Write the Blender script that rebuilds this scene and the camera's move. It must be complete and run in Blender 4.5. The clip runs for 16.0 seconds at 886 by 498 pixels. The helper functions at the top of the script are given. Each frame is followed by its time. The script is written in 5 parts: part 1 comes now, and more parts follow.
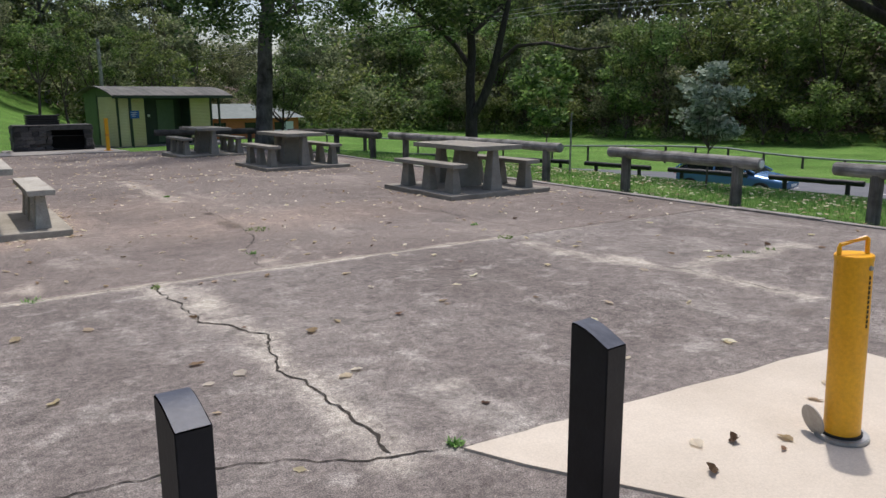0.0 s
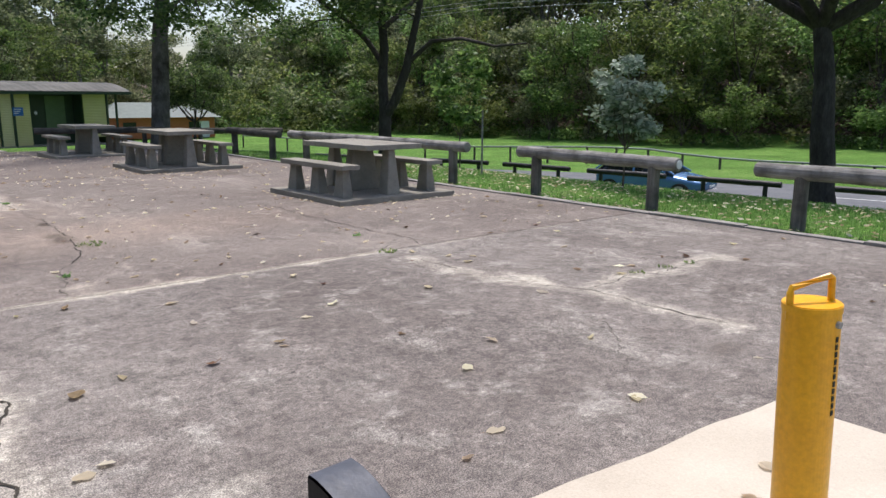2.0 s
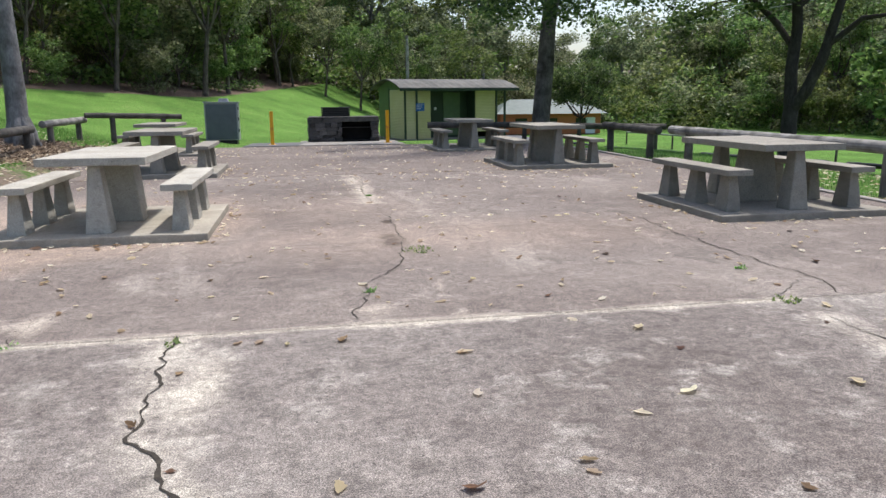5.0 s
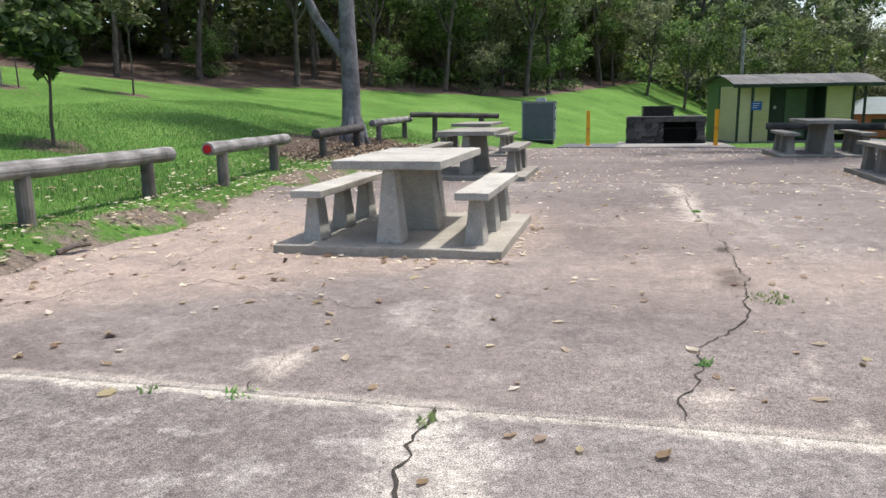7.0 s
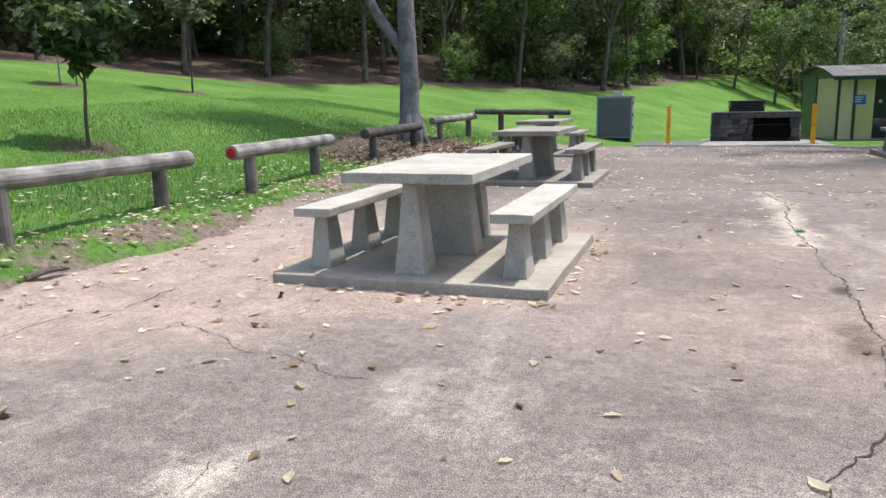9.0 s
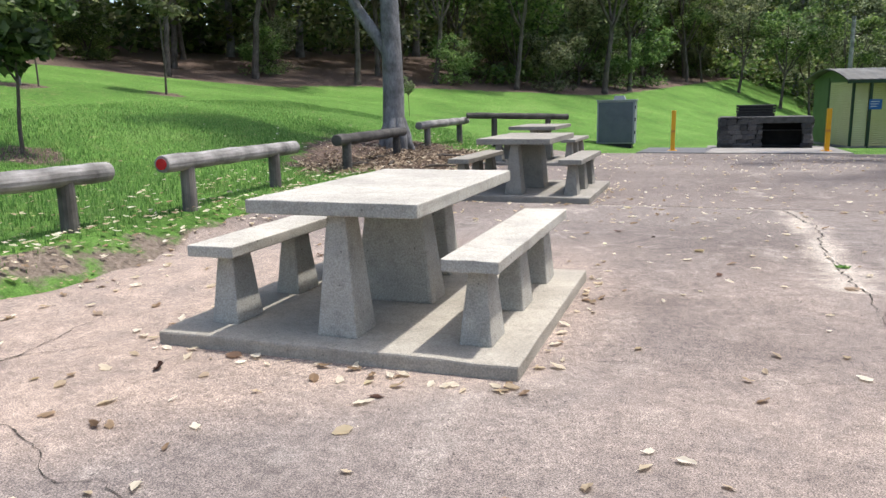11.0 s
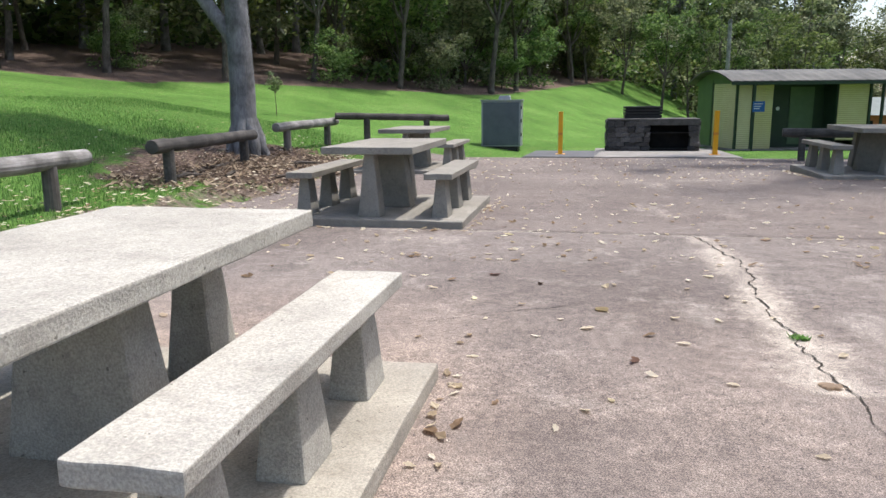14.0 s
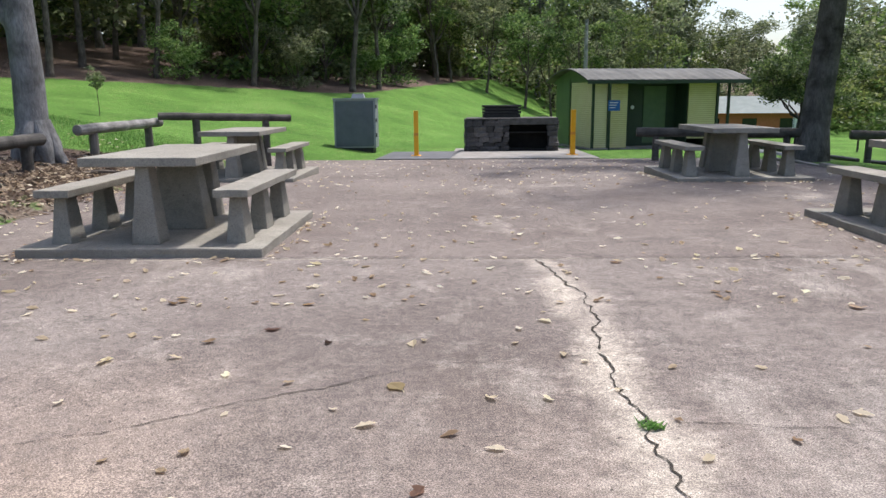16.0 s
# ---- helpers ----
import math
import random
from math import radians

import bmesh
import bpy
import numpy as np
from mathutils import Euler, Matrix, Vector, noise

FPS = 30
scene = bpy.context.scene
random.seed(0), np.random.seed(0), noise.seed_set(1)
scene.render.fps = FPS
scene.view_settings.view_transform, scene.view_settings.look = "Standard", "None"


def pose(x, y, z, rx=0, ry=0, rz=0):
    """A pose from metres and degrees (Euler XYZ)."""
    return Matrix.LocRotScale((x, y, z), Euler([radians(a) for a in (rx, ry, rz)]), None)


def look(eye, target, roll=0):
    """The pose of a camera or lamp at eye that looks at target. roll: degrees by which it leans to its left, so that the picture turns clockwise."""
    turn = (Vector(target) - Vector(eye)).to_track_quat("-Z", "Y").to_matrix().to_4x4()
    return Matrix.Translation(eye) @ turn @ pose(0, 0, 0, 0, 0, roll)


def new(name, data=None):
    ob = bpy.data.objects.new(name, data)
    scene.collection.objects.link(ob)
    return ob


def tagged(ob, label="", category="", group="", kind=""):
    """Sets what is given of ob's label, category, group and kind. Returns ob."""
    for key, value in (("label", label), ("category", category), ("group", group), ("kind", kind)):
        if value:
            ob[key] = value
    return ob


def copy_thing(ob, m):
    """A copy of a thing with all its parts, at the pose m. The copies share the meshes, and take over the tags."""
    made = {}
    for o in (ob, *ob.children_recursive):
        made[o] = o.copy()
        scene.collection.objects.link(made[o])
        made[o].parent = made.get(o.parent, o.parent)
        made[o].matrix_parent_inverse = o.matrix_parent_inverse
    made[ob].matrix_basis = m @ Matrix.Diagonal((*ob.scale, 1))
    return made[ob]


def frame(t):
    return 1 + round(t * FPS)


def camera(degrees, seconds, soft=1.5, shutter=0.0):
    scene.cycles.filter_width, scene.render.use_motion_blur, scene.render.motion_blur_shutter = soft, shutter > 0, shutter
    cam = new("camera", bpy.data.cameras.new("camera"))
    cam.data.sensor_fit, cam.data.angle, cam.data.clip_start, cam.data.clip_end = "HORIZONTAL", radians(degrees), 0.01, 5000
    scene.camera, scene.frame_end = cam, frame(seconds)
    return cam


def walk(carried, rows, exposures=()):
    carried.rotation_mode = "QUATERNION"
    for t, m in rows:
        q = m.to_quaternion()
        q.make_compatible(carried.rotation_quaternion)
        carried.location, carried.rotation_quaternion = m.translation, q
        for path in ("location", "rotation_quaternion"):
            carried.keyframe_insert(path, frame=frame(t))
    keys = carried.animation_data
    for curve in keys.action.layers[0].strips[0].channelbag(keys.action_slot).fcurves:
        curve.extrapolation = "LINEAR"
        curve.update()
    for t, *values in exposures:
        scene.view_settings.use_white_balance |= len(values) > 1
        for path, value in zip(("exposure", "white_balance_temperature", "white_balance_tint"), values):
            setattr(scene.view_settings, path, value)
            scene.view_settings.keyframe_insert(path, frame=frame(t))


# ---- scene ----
cam = camera(61.6, 16.0)
PATH = [
    (0, (0.803, 1.279, 1.462), (1.895, 2.906, 1.065), -0.3),
    (0.5, (1.07, 1.456, 1.432), (2.192, 3.063, 1.035), -0.1),
    (1, (1.332, 1.665, 1.409), (2.523, 3.222, 1.013), -0.1),
    (1.5, (1.626, 1.815, 1.377), (2.866, 3.333, 0.982), 0.1),
    (2, (1.906, 1.966, 1.351), (3.149, 3.482, 0.957), 0.1),
    (2.5, (2.184, 2.118, 1.331), (3.425, 3.637, 0.937), 0.1),
    (3, (2.445, 2.283, 1.326), (3.62, 3.853, 0.931), 0.1),
    (3.5, (2.631, 2.53, 1.309), (3.661, 4.199, 0.913), 0.0),
    (4, (2.769, 2.789, 1.296), (3.666, 4.531, 0.899), -0.1),
    (4.5, (2.862, 3.082, 1.287), (3.534, 4.924, 0.89), -0.2),
    (5, (2.82, 3.403, 1.244), (3.172, 5.331, 0.846), -0.5),
    (5.2, (2.812, 3.519, 1.24), (3.058, 5.464, 0.843), -0.5),
    (7.3, (2.788, 4.893, 1.195), (2.255, 6.781, 0.807), -1.1),
    (7.5, (2.783, 5.023, 1.183), (2.208, 6.899, 0.795), -1.2),
    (8, (2.78, 5.334, 1.214), (2.147, 7.191, 0.827), -1.2),
    (8.2, (2.779, 5.467, 1.215), (2.146, 7.323, 0.82), -1.4),
    (10.3, (2.773, 6.782, 1.227), (2.083, 8.617, 0.835), -1.0),
    (10.5, (2.726, 6.941, 1.216), (2.037, 8.779, 0.827), -1.1),
    (11, (2.652, 7.253, 1.211), (1.995, 9.101, 0.823), -1.1),
    (11.5, (2.611, 7.58, 1.224), (1.985, 9.439, 0.835), -1.0),
    (12, (2.556, 7.903, 1.214), (1.963, 9.773, 0.824), -1.0),
    (12.5, (2.548, 8.214, 1.202), (2.036, 10.107, 0.811), -0.8),
    (13, (2.551, 8.545, 1.208), (2.092, 10.452, 0.818), -0.8),
    (13.5, (2.511, 8.877, 1.207), (2.098, 10.794, 0.813), -0.6),
    (14, (2.548, 9.203, 1.197), (2.164, 11.126, 0.803), -0.6),
    (14.5, (2.594, 9.518, 1.197), (2.215, 11.442, 0.804), -0.6),
    (15, (2.658, 9.829, 1.211), (2.326, 11.762, 0.816), -0.6),
    (15.5, (2.795, 10.15, 1.21), (2.598, 12.1, 0.813), -0.5),
    (16, (2.917, 10.497, 1.19), (2.861, 12.456, 0.789), -0.5),
]
walk(cam, [(t, look(eye, target, roll)) for t, eye, target, roll in PATH],
     [(0, 0.14, 6450, 13), (1.5, 0.30, 6450, 13), (3.0, 0.72, 6400, 11), (5.0, 0.67, 6400, 11), (7.5, 0.83, 6350, 11), (11, 0.95, 6350, 11), (16, 0.80, 6350, 12)])

# ---- light ----
world = bpy.data.worlds.new("sky")
scene.world = world
world.use_nodes = True
wn = world.node_tree
sky = wn.nodes.new("ShaderNodeTexSky")
sky.sky_type = "NISHITA"
sky.sun_disc = False
SUN_AZ, SUN_EL = 50.0, 71.0          # degrees from north (+y) towards +x, and above the horizon
sky.sun_elevation = radians(SUN_EL)
sky.sun_rotation = radians(SUN_AZ)
sky.air_density, sky.dust_density, sky.ozone_density = 1.0, 3.0, 1.0
wn.nodes["Background"].inputs["Strength"].default_value = 0.15
wn.links.new(sky.outputs[0], wn.nodes["Background"].inputs["Color"])
sun = new("sun", bpy.data.lights.new("sun", "SUN"))
sun.data.energy, sun.data.angle, sun.data.color = 2.8, radians(1.6), (1.0, 0.96, 0.915)
sd = Vector((math.sin(radians(SUN_AZ)) * math.cos(radians(SUN_EL)), math.cos(radians(SUN_AZ)) * math.cos(radians(SUN_EL)), math.sin(radians(SUN_EL))))
sun.matrix_world = look(sd * 60, (0, 0, 0))


# ---- materials ----
class Nodes:
    """A small builder for node materials."""

    def __init__(self, name, rough=0.8, metal=0.0, spec=0.4):
        self.m = bpy.data.materials.new(name)
        self.m.use_nodes = True
        self.t = self.m.node_tree
        self.b = self.t.nodes["Principled BSDF"]
        self.b.inputs["Roughness"].default_value = rough
        self.b.inputs["Metallic"].default_value = metal
        self.b.inputs["Specular IOR Level"].default_value = spec
        self.co = self.t.nodes.new("ShaderNodeTexCoord").outputs["Object"]

    def link(self, a, b):
        self.t.links.new(a, b)

    def where(self):
        return self.t.nodes.new("ShaderNodeNewGeometry").outputs["Position"]

    def noise(self, scale, detail=6, rough=0.6, co=None, stretch=None):
        n = self.t.nodes.new("ShaderNodeTexNoise")
        n.inputs["Scale"].default_value, n.inputs["Detail"].default_value, n.inputs["Roughness"].default_value = scale, detail, rough
        src = co or self.co
        if stretch:
            mp = self.t.nodes.new("ShaderNodeMapping")
            mp.inputs["Scale"].default_value = stretch
            self.link(src, mp.inputs[0])
            src = mp.outputs[0]
        self.link(src, n.inputs["Vector"])
        return n.outputs["Fac"]

    def ramp(self, fac, *stops):
        r = self.t.nodes.new("ShaderNodeValToRGB")
        el = r.color_ramp.elements
        while len(el) < len(stops):
            el.new(0.5)
        for e, (p, c) in zip(el, stops):
            e.position = p
            e.color = (*c, 1) if len(c) == 3 else c
        self.link(fac, r.inputs[0])
        return r.outputs[0]

    def step(self, fac, lo, hi):
        return self.ramp(fac, (lo, (0, 0, 0)), (hi, (1, 1, 1)))

    def mix(self, fac, a, b, kind="MIX"):
        n = self.t.nodes.new("ShaderNodeMix")
        n.data_type, n.blend_type = "RGBA", kind
        for socket, v in ((n.inputs[0], fac), (n.inputs[6], a), (n.inputs[7], b)):
            if isinstance(v, (int, float)):
                socket.default_value = v
            elif isinstance(v, tuple):
                socket.default_value = (*v, 1)
            else:
                self.link(v, socket)
        return n.outputs[2]

    def math(self, op, a, b=0.0, c=0.0):
        n = self.t.nodes.new("ShaderNodeMath")
        n.operation = op
        for socket, v in ((n.inputs[0], a), (n.inputs[1], b), (n.inputs[2], c)):
            if isinstance(v, (int, float)):
                socket.default_value = v
            else:
                self.link(v, socket)
        return n.outputs[0]

    def attr(self, name):
        n = self.t.nodes.new("ShaderNodeAttribute")
        n.attribute_name = name
        return n.outputs["Fac"]

    def colour(self, c):
        if isinstance(c, tuple):
            self.b.inputs["Base Color"].default_value = (*c, 1)
        else:
            self.link(c, self.b.inputs["Base Color"])
        return self

    def bump(self, height, strength=0.4, dist=0.01):
        n = self.t.nodes.new("ShaderNodeBump")
        n.inputs["Strength"].default_value, n.inputs["Distance"].default_value = strength, dist
        self.link(height, n.inputs["Height"])
        self.link(n.outputs[0], self.b.inputs["Normal"])
        return self


def plain(name, a, b, scale=8.0, rough=0.7, metal=0.0, bump=0.2, dist=0.004, spec=0.4, grain=60.0):
    """Two tones mixed by noise, with a fine grain over them."""
    k = Nodes(name, rough, metal, spec)
    base = k.mix(k.step(k.noise(scale), 0.35, 0.68), a, b)
    g = k.noise(grain, 3)
    k.colour(k.mix(0.35, base, k.ramp(g, (0.3, (0.5, 0.5, 0.5)), (0.7, (1, 1, 1))), "MULTIPLY"))
    k.bump(g, bump, dist)
    return k.m


def make_pavement():
    k = Nodes("old_concrete", 0.9, 0, 0.25)
    p = k.where()
    large, mid, fine, speck = k.noise(0.55, 5, 0.6, p), k.noise(2.6, 10, 0.74, p), k.noise(28, 7, 0.8, p), k.noise(165, 2, 0.6, p)
    mottle = k.noise(9.0, 8, 0.72, p)
    base = k.ramp(large, (0.32, (0.125, 0.106, 0.096)), (0.5, (0.172, 0.150, 0.137)), (0.68, (0.225, 0.201, 0.182)))
    brown = k.attr("brown")
    base = k.mix(k.math("MULTIPLY", k.step(mid, 0.53, 0.62), k.math("MULTIPLY_ADD", brown, -0.36, 0.72)), base, (0.30, 0.277, 0.250))
    base = k.mix(k.math("MULTIPLY", k.step(k.noise(1.1, 11, 0.76, p), 0.53, 0.60), 0.55), base, (0.098, 0.084, 0.077))
    base = k.mix(k.math("MULTIPLY", k.step(k.noise(0.8, 11, 0.7, p, (1.0, 0.45, 1.0)), 0.56, 0.64), 0.45), base, (0.36, 0.335, 0.30))
    clay = k.math("MULTIPLY", k.attr("clay"), k.step(mid, 0.2, 0.6))
    base = k.mix(k.math("MULTIPLY", clay, 0.9), base, (0.34, 0.275, 0.226))
    wob = k.math("ADD", k.attr("pale"), k.math("MULTIPLY", k.math("SUBTRACT", mid, 0.5), 1.5))
    base = k.mix(k.math("MULTIPLY", k.step(wob, 0.26, 0.80), 0.8), base, (0.47, 0.43, 0.365))
    # mask of real dirt plus the shade painted on the far paving
    dirt_shade = k.math("ADD", k.attr("dirt_shade"), k.math("ADD", k.math("MULTIPLY", k.math("SUBTRACT", fine, 0.5), 1.0), k.math("MULTIPLY", k.math("SUBTRACT", mid, 0.5), 1.6)))
    base = k.mix(k.step(dirt_shade, 0.5, 0.9), base, (0.075, 0.058, 0.045))
    base = k.mix(k.math("MULTIPLY_ADD", brown, -0.34, 0.7), base, k.ramp(mottle, (0.34, (0.55, 0.54, 0.53)), (0.5, (1, 1, 1)), (0.66, (1.35, 1.35, 1.33))), "MULTIPLY")
    base = k.mix(k.math("MULTIPLY_ADD", brown, -0.2, 0.68), base, k.ramp(fine, (0.34, (0.36, 0.36, 0.36)), (0.5, (0.95, 0.95, 0.95)), (0.66, (1.6, 1.6, 1.57))), "MULTIPLY")
    base = k.mix(0.78, base, k.ramp(speck, (0.38, (0.42, 0.42, 0.42)), (0.5, (1, 1, 1)), (0.62, (1.8, 1.8, 1.74))), "MULTIPLY")
    base = k.mix(brown, base, (0.93, 0.885, 0.86), "MULTIPLY")
    pits = k.math("MULTIPLY", k.step(k.noise(42, 2, 0.5, p), 0.67, 0.71), 0.85)
    base = k.mix(pits, base, (0.05, 0.043, 0.038))
    k.colour(base)
    k.bump(k.math("ADD", fine, k.math("MULTIPLY", speck, 0.6)), 0.55, 0.006)
    return k.m


def make_ground():
    k = Nodes("lawn_and_mulch", 0.95, 0, 0.1)
    p = k.where()
    large, mid, fine, blade = k.noise(0.35, 4, 0.6, p), k.noise(2.2, 7, 0.7, p), k.noise(22, 4, 0.7, p), k.noise(90, 3, 0.7, p)
    grass = k.ramp(large, (0.3, (0.072, 0.152, 0.032)), (0.55, (0.115, 0.232, 0.05)), (0.75, (0.17, 0.285, 0.078)))
    grass = k.mix(k.step(mid, 0.55, 0.75), grass, (0.165, 0.218, 0.07))
    grass = k.mix(k.step(k.noise(11, 3, 0.6, p), 0.63, 0.7), grass, (0.32, 0.28, 0.15))
    grass = k.mix(0.8, grass, k.ramp(blade, (0.3, (0.35, 0.4, 0.3)), (0.6, (1.1, 1.1, 1.0))), "MULTIPLY")
    grass = k.mix(0.7, grass, k.ramp(k.noise(14, 6, 0.75, p), (0.34, (0.4, 0.42, 0.36)), (0.5, (1, 1, 1)), (0.66, (1.7, 1.6, 1.6))), "MULTIPLY")
    mulch = k.ramp(fine, (0.3, (0.035, 0.025, 0.02)), (0.5, (0.115, 0.082, 0.064)), (0.68, (0.29, 0.22, 0.175)))
    m = k.math("ADD", k.attr("mulch"), k.math("MULTIPLY", k.math("SUBTRACT", mid, 0.5), 1.3))
    soil = k.ramp(fine, (0.35, (0.12, 0.095, 0.072)), (0.65, (0.29, 0.235, 0.185)))
    e = k.math("ADD", k.attr("soil"), k.math("MULTIPLY", k.math("SUBTRACT", mid, 0.5), 1.4))
    base = k.mix(k.step(e, 0.42, 0.58), grass, soil)
    base = k.mix(k.step(m, 0.42, 0.58), base, mulch)
    k.colour(base)
    k.bump(k.math("ADD", fine, blade), 0.9, 0.03)
    return k.m


def make_table_concrete(name="cast_concrete", tone=1.0, tint=(1.0, 0.985, 0.95)):
    k = Nodes(name, 0.85, 0, 0.3)
    p = k.where()
    big, mid, agg = k.noise(1.9, 6, 0.65, p), k.noise(12, 9, 0.74, p), k.noise(120, 3, 0.62, p)
    base = k.ramp(big, (0.32, (0.30, 0.287, 0.255)), (0.68, (0.45, 0.435, 0.39)))
    base = k.mix(k.math("MULTIPLY", k.step(mid, 0.50, 0.64), 0.38), base, (0.225, 0.21, 0.183))
    base = k.mix(k.math("MULTIPLY", k.step(k.noise(3.4, 10, 0.75, p), 0.55, 0.68), 0.35), base, (0.49, 0.472, 0.42))
    base = k.mix(0.42, base, k.ramp(agg, (0.36, (0.52, 0.52, 0.52)), (0.5, (1, 1, 1)), (0.64, (1.5, 1.5, 1.44))), "MULTIPLY")
    pits = k.math("MULTIPLY", k.step(k.noise(46, 3, 0.5, p), 0.69, 0.73), 0.7)
    base = k.mix(pits, base, (0.07, 0.064, 0.055))
    base = k.mix(1.0, base, tuple(tone * c for c in tint), "MULTIPLY")
    k.colour(base)
    k.bump(k.math("ADD", mid, agg), 0.6, 0.005)
    return k.m


def make_bark(name, a, b, c):
    k = Nodes(name, 0.95, 0, 0.2)
    n = k.noise(7, 7, 0.7, None, (1, 1, 0.35))
    f = k.noise(40, 4, 0.7, None, (1, 1, 0.25))
    base = k.mix(k.step(k.noise(2.2, 4), 0.45, 0.65), k.ramp(n, (0.35, a), (0.65, b)), c)
    k.colour(k.mix(0.6, base, k.ramp(f, (0.3, (0.4, 0.4, 0.4)), (0.7, (1.1, 1.1, 1.1))), "MULTIPLY"))
    k.bump(k.math("ADD", n, f), 0.8, 0.03)
    return k.m


def make_leaf(name, dark, mid, light, gloss=0.5):
    k = Nodes(name, gloss, 0, 0.4)
    g = k.t.nodes.new("ShaderNodeNewGeometry").outputs["Random Per Island"]
    o = k.t.nodes.new("ShaderNodeObjectInfo").outputs["Random"]
    base = k.ramp(k.math("FRACT", k.math("ADD", g, k.math("MULTIPLY", o, 7.0))), (0.1, dark), (0.55, mid), (0.95, light))
    hue = k.t.nodes.new("ShaderNodeHueSaturation")
    k.link(base, hue.inputs["Color"])
    k.link(k.math("MULTIPLY_ADD", o, 0.05, 0.475), hue.inputs["Hue"])
    k.link(k.math("MULTIPLY_ADD", o, 0.5, 0.92), hue.inputs["Value"])
    tr = k.t.nodes.new("ShaderNodeBsdfTranslucent")
    k.link(hue.outputs[0], tr.inputs["Color"])
    k.colour(hue.outputs[0])
    mx = k.t.nodes.new("ShaderNodeMixShader")
    mx.inputs[0].default_value = 0.58
    k.link(k.b.outputs[0], mx.inputs[1])
    k.link(tr.outputs[0], mx.inputs[2])
    k.link(mx.outputs[0], k.t.nodes["Material Output"].inputs["Surface"])
    return k.m


def make_timber(name, a, b, streak=26, along=(1, 0.06, 1)):
    k = Nodes(name, 0.85, 0, 0.25)
    g = k.noise(streak, 6, 0.7, None, along)
    s = k.noise(3.0, 5)
    base = k.mix(k.step(s, 0.4, 0.7), k.ramp(g, (0.3, a), (0.7, b)), tuple(0.55 * v for v in a))
    k.colour(base)
    k.bump(g, 0.6, 0.008)
    return k.m


def make_stone():
    k = Nodes("dark_stone", 0.9, 0, 0.25)
    o = k.t.nodes.new("ShaderNodeObjectInfo").outputs["Random"]
    base = k.ramp(o, (0.0, (0.045, 0.043, 0.042)), (0.5, (0.085, 0.08, 0.078)), (1.0, (0.14, 0.13, 0.125)))
    f = k.noise(30, 5)
    k.colour(k.mix(0.6, base, k.ramp(f, (0.3, (0.4, 0.4, 0.4)), (0.7, (1.3, 1.3, 1.3))), "MULTIPLY"))
    k.bump(f, 0.7, 0.01)
    return k.m


PAVE, GROUND, CAST = make_pavement(), make_ground(), make_table_concrete()
PLINTH = make_table_concrete("stained_plinth_concrete", 0.84, (1.0, 0.95, 0.875))
# duller concrete; for the two shaded tables, shade is mixed into this tone
CAST_DULL = make_table_concrete("dull_grey_shaded_concrete", 0.64, (1.0, 0.965, 0.915))
LOG = make_timber("weathered_log", (0.15, 0.14, 0.125), (0.42, 0.405, 0.38))
LOG_POST = make_timber("grey_brown_post", (0.085, 0.076, 0.066), (0.23, 0.212, 0.185), 26, (1, 1, 0.06))
# dark timber; on the rails in shade it puts that shade into the colour
LOG_DARK = make_timber("dark_weathered_shaded_log", (0.055, 0.05, 0.045), (0.13, 0.12, 0.105))
BLACK_TIMBER = plain("black_painted_timber", (0.006, 0.006, 0.008), (0.014, 0.014, 0.018), 6, 0.55, 0, 0.25)
NAVY = plain("worn_navy_paint", (0.035, 0.042, 0.06), (0.075, 0.085, 0.11), 14, 0.5, 0, 0.3)
YELLOW = plain("yellow_paint", (0.86, 0.43, 0.012), (0.80, 0.38, 0.010), 5, 0.38, 0, 0.06)
STEEL = plain("galvanised_steel", (0.33, 0.34, 0.34), (0.45, 0.46, 0.46), 20, 0.45, 0.7, 0.1)
PIPE = plain("dull_grey_pipe", (0.20, 0.225, 0.21), (0.28, 0.30, 0.28), 5, 0.6, 0.0, 0.1)
GREY_DISC = plain("grey_metal_lid", (0.35, 0.32, 0.29), (0.45, 0.42, 0.38), 12, 0.6, 0.2, 0.1)
DARKSTEEL = plain("dark_steel", (0.03, 0.03, 0.032), (0.06, 0.055, 0.05), 20, 0.6, 0.5, 0.2)
INK = plain("black_lettering", (0.01, 0.01, 0.01), (0.02, 0.02, 0.02), 20, 0.6)
PALECON = plain("new_pale_concrete", (0.50, 0.44, 0.355), (0.60, 0.535, 0.44), 1.6, 0.85, 0, 0.25, 0.003, 0.3, 120)
KERB = plain("kerb_concrete", (0.20, 0.185, 0.165), (0.33, 0.31, 0.28), 3, 0.9, 0, 0.5, 0.006)
ASPHALT = plain("asphalt", (0.11, 0.115, 0.125), (0.16, 0.165, 0.175), 1.2, 0.9, 0, 0.4, 0.004, 0.3, 110)
PATCH = plain("dark_asphalt_patch", (0.10, 0.10, 0.105), (0.15, 0.15, 0.155), 2.2, 0.9, 0, 0.4, 0.004, 0.3, 110)
LINE = plain("road_paint", (0.55, 0.55, 0.53), (0.7, 0.7, 0.68), 6, 0.7)
CABINET = plain("grey_blue_steel", (0.092, 0.102, 0.126), (0.112, 0.124, 0.15), 4, 0.45, 0.2, 0.05)
CABINET_EDGE = plain("light_grey_steel", (0.28, 0.29, 0.31), (0.33, 0.34, 0.36), 4, 0.45, 0.2, 0.05)
STONE = make_stone()
MORTAR = plain("dark_mortar", (0.03, 0.028, 0.027), (0.05, 0.047, 0.045), 14, 0.95, 0, 0.5)
SLABTOP = plain("sooty_concrete_slab", (0.055, 0.052, 0.05), (0.105, 0.10, 0.095), 6, 0.9, 0, 0.4)
